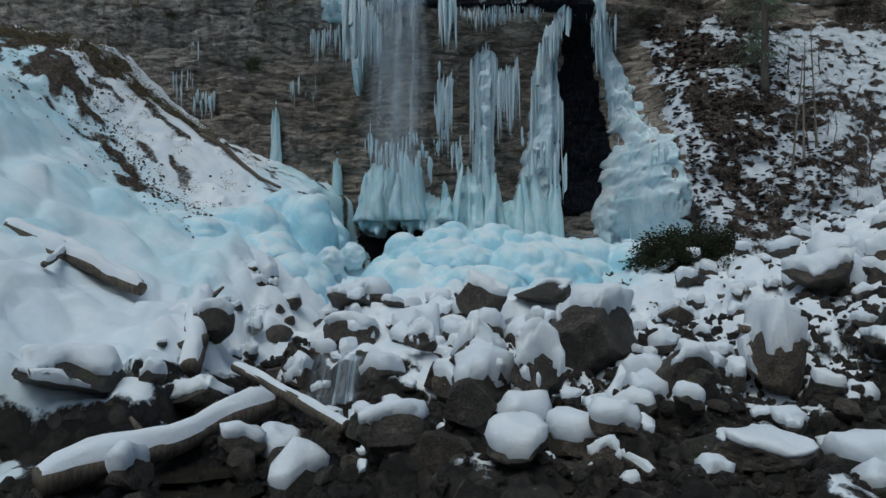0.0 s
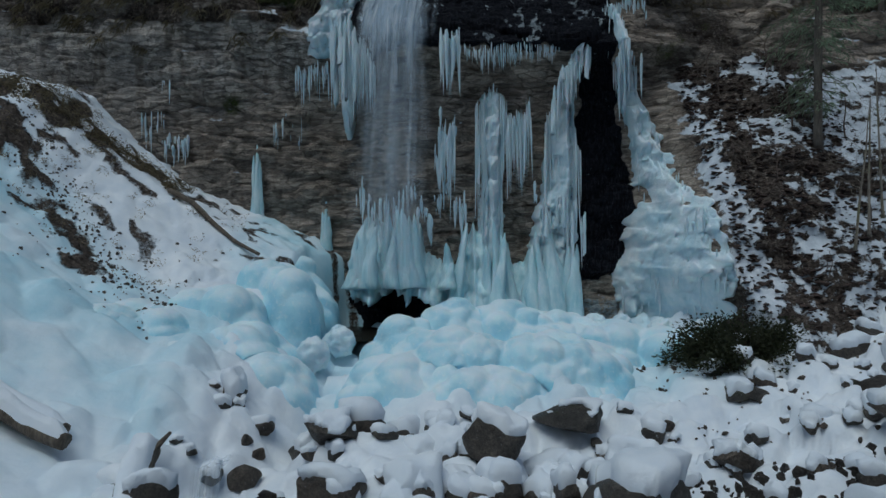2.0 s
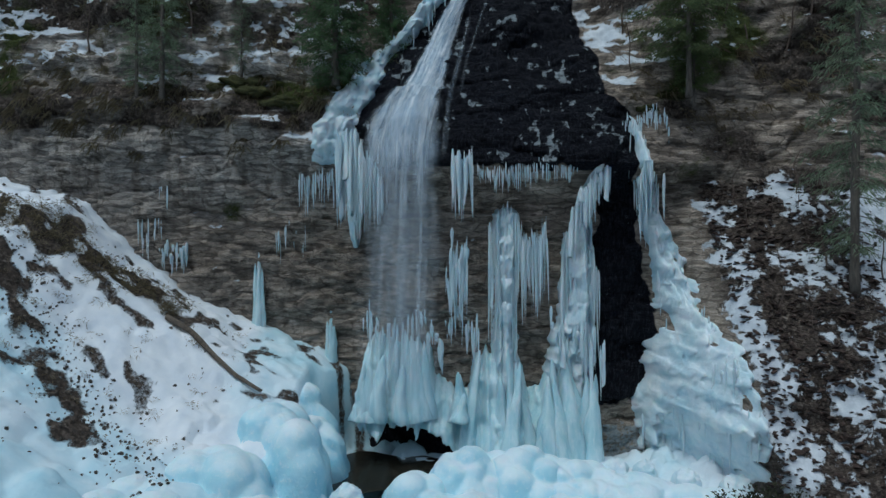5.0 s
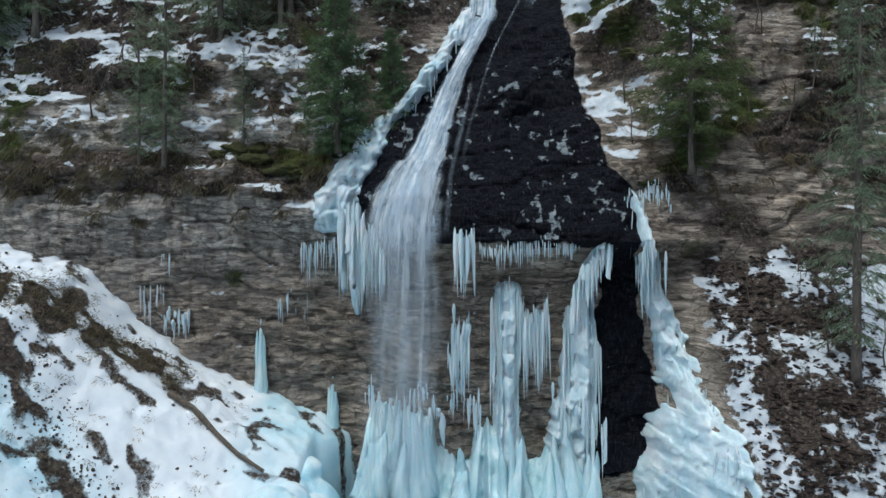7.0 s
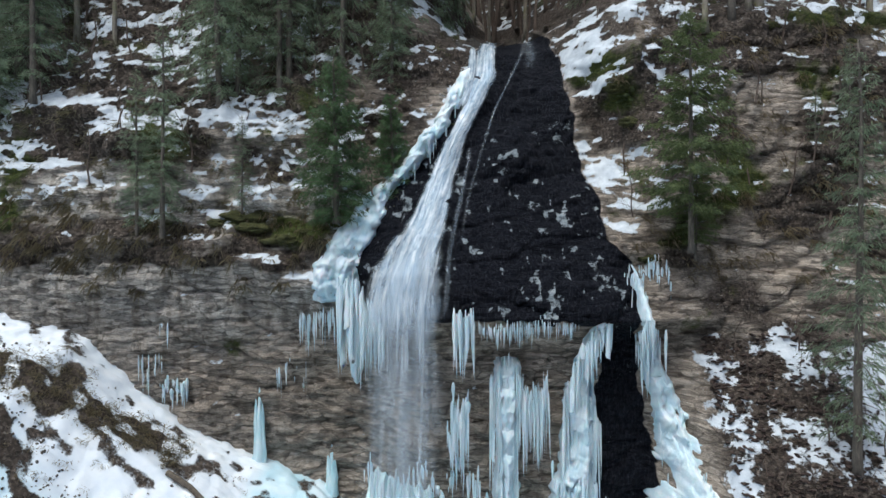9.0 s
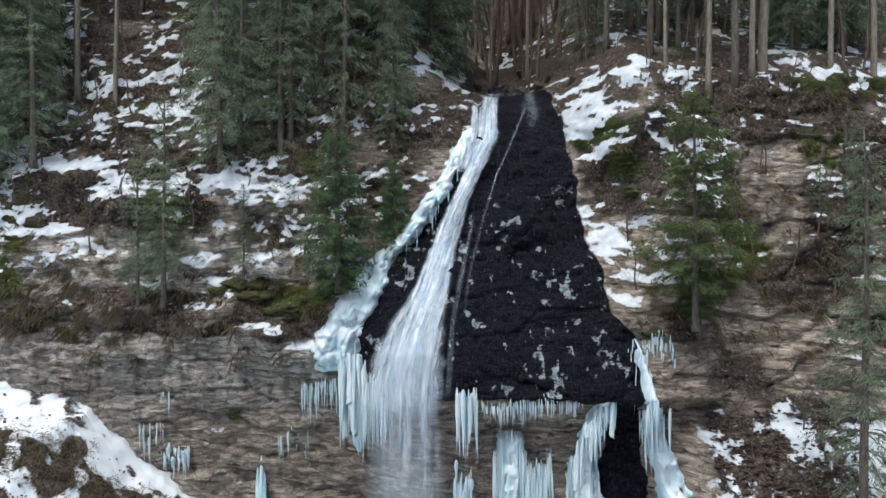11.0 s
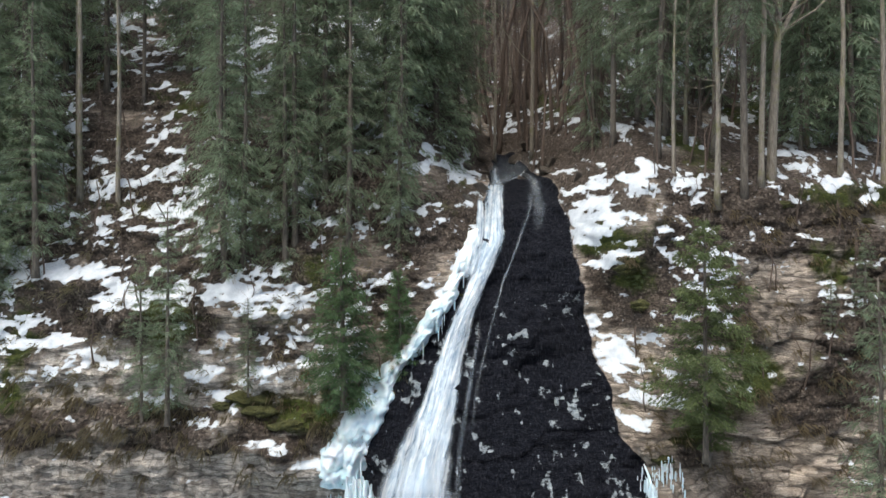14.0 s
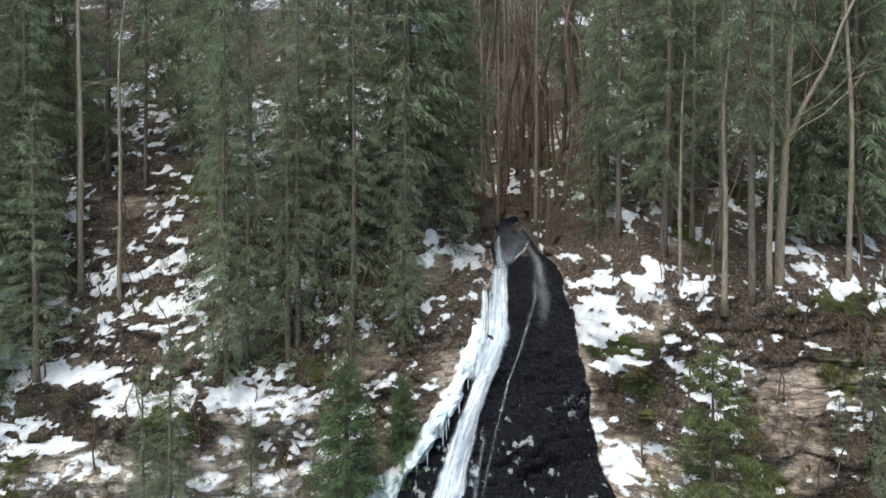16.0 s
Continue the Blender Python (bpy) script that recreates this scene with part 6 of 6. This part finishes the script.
def bare_tree_mesh(seed, height, trunk, limbs=9, lean=(0.0, 0.0), start=0.35, fork=False, fine=1.0):
    """A leafless tree: limbs that part again and again, as one trunk mesh and one mesh of twigs."""
    r = np.random.default_rng(seed)
    z = np.linspace(0, 1, 16)
    line = np.stack([lean[0] * z ** 1.5 * height + 0.25 * vnoise(z * 3, seed, 1.0) * z, lean[1] * z * height + 0.2 * vnoise(z * 3, seed, 5.0) * z, z * height], -1)
    rad = trunk * (1 - z) ** 0.7 + 0.012
    rad[0] *= 1.5
    wood, twigs = [tube(line, rad, 9, seed, 0.12)], []

    def grow(p, d, L, rr, depth):
        n = (6, 4, 3, 3)[depth]
        pts, q, w = [p], p, d
        for _ in range(n - 1):
            w = w + r.normal(0, 0.16, 3) + np.array([0, 0, 0.05])
            w /= np.linalg.norm(w)
            q = q + w * L / (n - 1)
            pts.append(q)
        (wood if depth == 0 else twigs).append(tube(pts, np.linspace(rr, rr * 0.35, n), 5 if depth == 0 else 3, cap=False))
        if depth < 3:
            for _ in range(int((4, 4, 2)[depth] * fine)):
                k = r.integers(1, n)
                dd = w * 0.8 + r.normal(0, 0.6, 3)
                grow(np.array(pts[k]), dd / np.linalg.norm(dd), L * r.uniform(0.4, 0.65), rr * 0.42, depth + 1)
    for _ in range(limbs):
        t = r.uniform(start, 0.97)
        a = r.uniform(0, 6.28)
        p = np.array([np.interp(t, z, line[:, i]) for i in range(3)])
        d = np.array([np.cos(a), np.sin(a), r.uniform(0.2, 0.9)])
        grow(p, d / np.linalg.norm(d), height * 0.3 * (1.15 - t) + 0.5, trunk * 0.4 * (1.1 - t), 0)
    if fork:
        p = line[6]
        grow(p, np.array([0.28, 0.0, 1.0]) / 1.04, height * 0.6, trunk * 0.6, 0)
    a, b = joined(wood), joined(twigs)
    return clean_quads("trunk", *a), clean_quads("bare_crown", *b)


def bare_tree(name, meshes, bark, label, group="bare trees", category="bare tree"):
    ob = thing(name, label, category, group)
    part("trunk", meshes[0], bark, ob)
    part("bare_crown", meshes[1], TWIG, ob)
    return ob


def stand(ob, x, z, size=1.0, y=None, spin=None, sink=0.15, lean=0.0):
    """Puts a copy of a tree on the hill at (x, height z)."""
    yy = float(wall_at(x, z)) + 0.1 if y is None else y
    return copy_thing(ob, pose(x, yy, z - sink, lean, 0, rt.uniform(0, 360) if spin is None else spin) @ Matrix.Scale(size, 4))


rt = np.random.default_rng(3)
GREENS = needle_material("ledge_spruce_needles", (0.06, 0.085, 0.028), (0.2, 0.25, 0.085))
TALL = "tall grey-green spruce with a bare lower stem on the snowy hillside"
talls = [conifer("spruce", conifer_meshes(10 + i, 15 + 2 * i, 0.16 + 0.07 * i, 2.0 + 0.15 * i, 0.6, 0.27, 0.014, 1.1, 0.105, 0.4, 0.42), BARK, NEEDLES, TALL, "spruce", "hillside spruces") for i in range(3)]
slims = [conifer("spruce", conifer_meshes(20 + i, 8 + i, 0.12, 1.3, 0.8, 0.22, 0.01, 1.0, 0.08, 0.5, 0.36), BARK, NEEDLES, "slim sparse grey-green young spruce on the slope", "spruce", "young spruces") for i in range(2)]
olives = [conifer("spruce", conifer_meshes(90, 6.4, 0.2, 1.75, 2.3, 0.22, 0.015, 0.45, 0.06, 0.5, 0.3), BARK, GREENS, "broad yellow-green spruce on a cliff ledge", "spruce", "ledge spruces")]
fulls = [conifer("fir", conifer_meshes(30 + i, 4.6 + i, 0.05, 1.25, 1.6, 0.2, 0.013, 0.45, 0.08, 0.25, 0.22), BARK, DARK_NEEDLES, "dense dark green young fir beside the falls", "fir", "young firs") for i in range(2)]
fars = [conifer("spruce", conifer_meshes(15 + i, 15 + 2 * i, 0.08 + 0.08 * i, 2.1, 0.36, 0.44, 0.024, 1.1, 0.07, 0.4, 0.5), BARK, NEEDLES, TALL, "spruce", "hillside spruces") for i in range(3)]
curtains = [conifer("spruce", conifer_meshes(130 + i, 11 + 1.5 * i, 0.06, 1.55, 0.42, 0.32, 0.013, 1.3, 0.09, 0.6, 0.42), BARK, NEEDLES, "grey-green spruce with drooping boughs down to the snowy slope", "spruce", "hillside spruces") for i in range(3)]
darks = [conifer("spruce", conifer_meshes(40 + i, 12 + i, 0.1, 1.9, 0.75, 0.27, 0.015, 0.9, 0.14, 0.3, 0.38), BARK, NEEDLES, "dense dark spruce beside the gully", "spruce", "dark spruces") for i in range(2)]
bares = [bare_tree("bare_tree", bare_tree_mesh(50 + i, 9 + i, 0.085, 10), PALE_BARK, "leafless grey tree with fine twigs on the hillside") for i in range(3)]
mossy = bare_tree("bare_tree", bare_tree_mesh(60, 11, 0.13, 12, (0.06, 0), 0.35, True), PALE_BARK, "leafless forked tree with yellow moss on its trunk")
bushes = [bare_tree("bare_bush", bare_tree_mesh(70 + i, 3.0, 0.035, 6, (0.1, -0.1), 0.15, fine=0.7), TWIG, "leafless reddish-brown bush on the slope", "bare bushes", "bush") for i in range(2)]
poles = [bare_tree("dead_tree", bare_tree_mesh(80 + i, 13, 0.075, 5, (0.03 - 0.05 * i, 0), 0.5), PALE_BARK, "slim pale bare trunk on the hillside", "pale trunks", "tree trunk") for i in range(2)]
scrub = [bare_tree("bare_bush", bare_tree_mesh(75 + i, 2.4, 0.02, 5, (0.15, -0.15), 0.1, fine=0.8), TWIG, "thin leafless brown scrub on the slope", "bare bushes", "bush") for i in range(2)]
models = scrub + olives + curtains + fars + talls + slims + fulls + darks + bares + [mossy] + bushes + poles

# known trees
stand(slims[1], 8.55, 4.3, 1.05, 17.0)
stand(fulls[0], -3.4, 9.9, 1.0, 20.9)
stand(fulls[1], -1.9, 10.4, 0.6, 21.9)
stand(olives[0], 5.75, 9.1, 0.95, 18.9)
stand(olives[0], 6.05, 8.9, 0.42, 19.3)
stand(olives[0], 4.95, 12.9, 0.3, 21.4)
stand(talls[0], -7.05, 12.0, 0.85, 22.1)
stand(poles[0], -10.8, 14.9, 0.9, 23.4)
stand(poles[1], -12.1, 15.8, 1.0, 23.6)
stand(slims[0], -12.4, 13.5, 1.0, 22.0)
stand(slims[0], -8.2, 9.5, 0.75, 20.9)
stand(slims[1], -8.9, 9.4, 0.55, 20.9)
stand(slims[1], -5.35, 12.6, 1.1, 22.5)
stand(slims[0], -6.1, 10.2, 0.35, 21.2)
stand(darks[0], -0.9, 15.6, 1.0, 26.6)
stand(darks[1], -1.9, 16.5, 1.05, 26.4)
stand(darks[0], 0.0, 18.5, 0.9, 29.5)
stand(talls[1], -3.6, 15.5, 0.95, 24.0)
stand(talls[2], -4.6, 15.0, 0.8, 23.8)
stand(talls[1], -2.5, 14.8, 0.75, 24.2)
stand(slims[1], -2.0, 13.0, 0.7, 23.0)
stand(talls[0], -6.0, 17.0, 0.95)
stand(talls[2], -8.0, 16.5, 0.95)
stand(talls[0], -13.5, 14.5, 0.95)
stand(talls[1], -15.0, 13.0, 0.95)
stand(darks[1], -13.9, 12.6, 0.7)
stand(slims[1], -14.0, 11.0, 0.9)
stand(mossy, 8.9, 15.8, 1.0, 21.9, 10)
stand(talls[2], 8.0, 15.5, 0.9, 21.5)
stand(poles[0], 8.45, 15.7, 1.0, 21.6)
stand(poles[1], 10.95, 15.9, 0.95, 22.0)
stand(bares[1], 12.2, 15.5, 1.0, 22.0)
stand(bares[0], 7.2, 15.4, 0.9, 21.6)
stand(bares[2], 6.2, 15.3, 0.7, 22.2)
stand(talls[0], 6.0, 16.8, 0.95)
stand(talls[1], 5.0, 17.5, 0.85)
stand(talls[2], 6.8, 17.8, 0.9)
stand(slims[0], 10.6, 10.8, 0.5)
stand(slims[1], 9.7, 10.0, 0.4)
stand(slims[0], 11.9, 8.0, 0.9)
stand(bares[0], 8.9, 2.3, 0.34, 15.6)
stand(bares[2], 9.4, 2.7, 0.3, 15.9, lean=6)
stand(bares[1], 8.6, 2.0, 0.3, 15.6, lean=-5)
for i, (x, z, size) in enumerate(((-6.5, 13.6, 0.85), (-5.2, 14.2, 0.95), (-3.5, 13.9, 0.9), (-1.9, 14.4, 0.8), (-4.4, 15.8, 1.0), (-7.4, 15.4, 0.8), (-13.2, 15.4, 0.9), (-14.3, 16.2, 1.0), (-15.2, 14.6, 0.9), (4.6, 17.6, 0.8), (6.1, 18.6, 0.9), (7.3, 19.0, 0.9), (5.4, 19.4, 1.0), (9.6, 19.2, 0.95), (11.4, 18.6, 0.9), (12.8, 17.6, 0.9), (-8.6, 18.6, 1.0), (-12.3, 19.6, 0.95), (-9.9, 20.6, 1.0), (-14.2, 20.2, 1.0), (-11.2, 22.4, 1.0))):
    stand(curtains[i % 3], x, z, size)
for i in range(16):
    stand(bushes[i % 2], float(rt.uniform(1.8, 5.0)), float(rt.uniform(16.8, 21)), float(rt.uniform(0.9, 1.9)))
for i in range(34):
    x = float(rt.choice([rt.uniform(-13, -2), rt.uniform(4.3, 13)]))
    z = float(rt.uniform(9.6, 17))
    stand(bushes[i % 2], x, z, float(rt.uniform(0.3, 0.8)))
for i in range(60):
    x = float(rt.choice([rt.uniform(-13.5, -2), rt.uniform(4.3, 13)]))
    stand(scrub[i % 2], x, float(rt.uniform(9.4, 18.5)), float(rt.uniform(0.4, 1.0)))
for i in range(34):
    stand(bushes[i % 2], float(rt.uniform(6.6, 11)), float(rt.uniform(0.6, 6.6)), float(rt.uniform(0.2, 0.45)))
# the forest behind
for i in range(30):
    stand((fars + bares)[i % 6], float(rt.uniform(3.8, 15)), float(rt.uniform(17.0, 23)), float(rt.uniform(0.6, 1.0)))
for i in range(26):
    stand(bushes[i % 2], float(rt.uniform(3.5, 14)), float(rt.uniform(16.0, 22)), float(rt.uniform(0.5, 1.2)))
for i in range(12):
    stand(bares[i % 3], float(rt.uniform(-0.2, 5.0)), float(rt.uniform(18.5, 30)), float(rt.uniform(0.7, 1.2)))
for i in range(30):
    stand(bushes[i % 2], float(rt.uniform(0.2, 5.2)), float(rt.uniform(18.2, 24)), float(rt.uniform(1.6, 3.2)))
for i in range(82):
    z = float(17.0 + 17 * rt.uniform() ** 1.3)
    x = float(rt.uniform(-8 - z * 0.75, 8 + z * 0.75))
    gully = abs(x - 2.0) < 2.2 and z < 27
    k = rt.uniform()
    tree = bares[i % 3] if gully or k < (0.12 if x < 1 else 0.4) else poles[i % 2] if k > (0.85 if x < 1 else 0.82) else fars[i % 3]
    stand(tree, x, z, float(rt.uniform(0.8, 1.15)))
for m in models:
    for o in [*m.children_recursive, m]:
        bpy.data.objects.remove(o)


def yew():
    """The low dark evergreen shrub at the foot of the slope."""
    r = np.random.default_rng(9)
    ob = thing("shrub", "low dark olive evergreen shrub at the foot of the slope", "shrub", at=(5.9, 15.0, -0.75))
    stems, st, wy, ln = [], [], [], []
    for i in range(90):
        a, e = r.uniform(0, 6.28), r.uniform(0.25, 1.2)
        d = np.array([np.cos(a) * np.cos(e) * 1.15, np.sin(a) * np.cos(e) * 0.8, np.sin(e)])
        L = r.uniform(0.6, 1.4)
        stems.append(tube([(0, 0, 0), d * L * 0.5, d * L], [0.02, 0.012, 0.004], 3, cap=False))
        m = 620
        p = d * (L * r.uniform(0.3, 1.05, m))[:, None] + r.normal(0, 0.1, (m, 3))
        w = d + r.normal(0, 0.6, (m, 3))
        st.append(p)
        wy.append(w / np.linalg.norm(w, axis=1, keepdims=True))
        ln.append(r.uniform(0.05, 0.12, m))
    part("stems", clean_quads("stems", *joined(stems)), BARK, ob)
    v, f = strips(np.concatenate(st), np.concatenate(wy), np.concatenate(ln), np.full(90 * 620, 0.019), 0.5, 4)
    part("foliage", mesh_of("foliage", v, f, smooth=False), OLIVE, ob)


yew()


def grass(name, label, count, where, size, seed, down=0.8, flat=False):
    """Withered blades, hanging in tufts."""
    r = np.random.default_rng(seed)
    st, wy, ln = [], [], []
    for _ in range(count):
        x, z = where(r)
        y = float(wall_at(x, z))
        if flat:
            y, z = z, float(ground_at(x, z))
        m = 26
        st.append(np.array([x, y + 0.03, z]) + r.normal(0, 0.07, (m, 3)) * np.array([1.6, 0.4, 0.7]))
        w = np.stack([r.normal(0, 0.45, m), -r.uniform(0.2, 1.0, m), r.normal(0.15, 0.5, m)], -1)
        wy.append(w / np.linalg.norm(w, axis=1, keepdims=True))
        ln.append(r.uniform(0.5, 1.3, m) * size)
    n = count * 26
    v, f = strips(np.concatenate(st), np.concatenate(wy), np.concatenate(ln), np.full(n, 0.009), down, seed)
    single(name, mesh_of(name, v, f, smooth=False), GRASS, label, "grass", kind="stuff")


grass("dead_grass", "withered brown grass hanging over the cliff edge", 110, lambda r: (r.uniform(-13, -2.8), r.normal(9.3, 0.6)), 0.26, 1, 2.2)
grass("dead_grass", "withered brown grass on the crag", 130, lambda r: (r.uniform(4.6, 13), r.uniform(8.3, 15.5)), 0.22, 2, 1.8)
grass("dead_grass", "withered brown grass on the forest slope", 260, lambda r: (r.uniform(-14, -1.5), r.uniform(10, 17)), 0.2, 3, 1.2)

grass("dead_grass", "dark withered heather in bare strips of the snowy talus", 420, lambda r: (lambda x: (x, 19.1 + 0.33 * (x + 10.3) + r.normal(0, 0.42)))(r.uniform(-13, -7.3)), 0.17, 4, 0.6, True)
grass("dead_grass", "scattered withered tufts poking out of the snowy talus", 110, lambda r: (r.uniform(-12, -5.6), r.uniform(15.6, 20.4)), 0.12, 5, 0.6, True)


def moss_material():
    m = Nodes("moss")
    a = m.noise(16, 7, 0.7)
    return m.done(m.ramp(a, [(0.3, (0.02, 0.024, 0.008)), (0.55, (0.075, 0.075, 0.022)), (0.8, (0.16, 0.135, 0.05))]), 0.95, a, 1.0, 0.08)


MOSS = moss_material()
rm = np.random.default_rng(21)
for x, z, w in ((-6.2, 9.9, 1.3), (-5.6, 9.6, 0.9), (-4.9, 9.3, 0.8), (-4.3, 9.5, 0.5), (-6.9, 9.8, 0.6), (0.35, 13.6, 0.6), (0.15, 12.8, 0.5), (4.7, 13.6, 0.8), (5.0, 12.6, 0.7), (9.0, 15.4, 0.5), (11.2, 14.9, 0.6), (-9.6, 13.4, 0.6), (5.6, 9.2, 0.8), (5.0, 8.8, 0.6)):
    balls = [(0, 0, 0, 0.3)] + [(rm.uniform(-0.4, 0.4), rm.uniform(-0.15, 0.1), rm.uniform(-0.2, 0.15), rm.uniform(0.15, 0.3)) for _ in range(6)]
    v, f = blob(balls, 0.3, int(w * 100), 30, 44)
    me = mesh_of("moss_cushion", v * w * np.array([1.15, 0.8, 0.6]), f)
    single("moss_cushion", me, MOSS, "yellow-green moss cushion on a rock ledge", "moss", "moss cushions", at=(x, float(wall_at(x, z)) + 0.05, z))
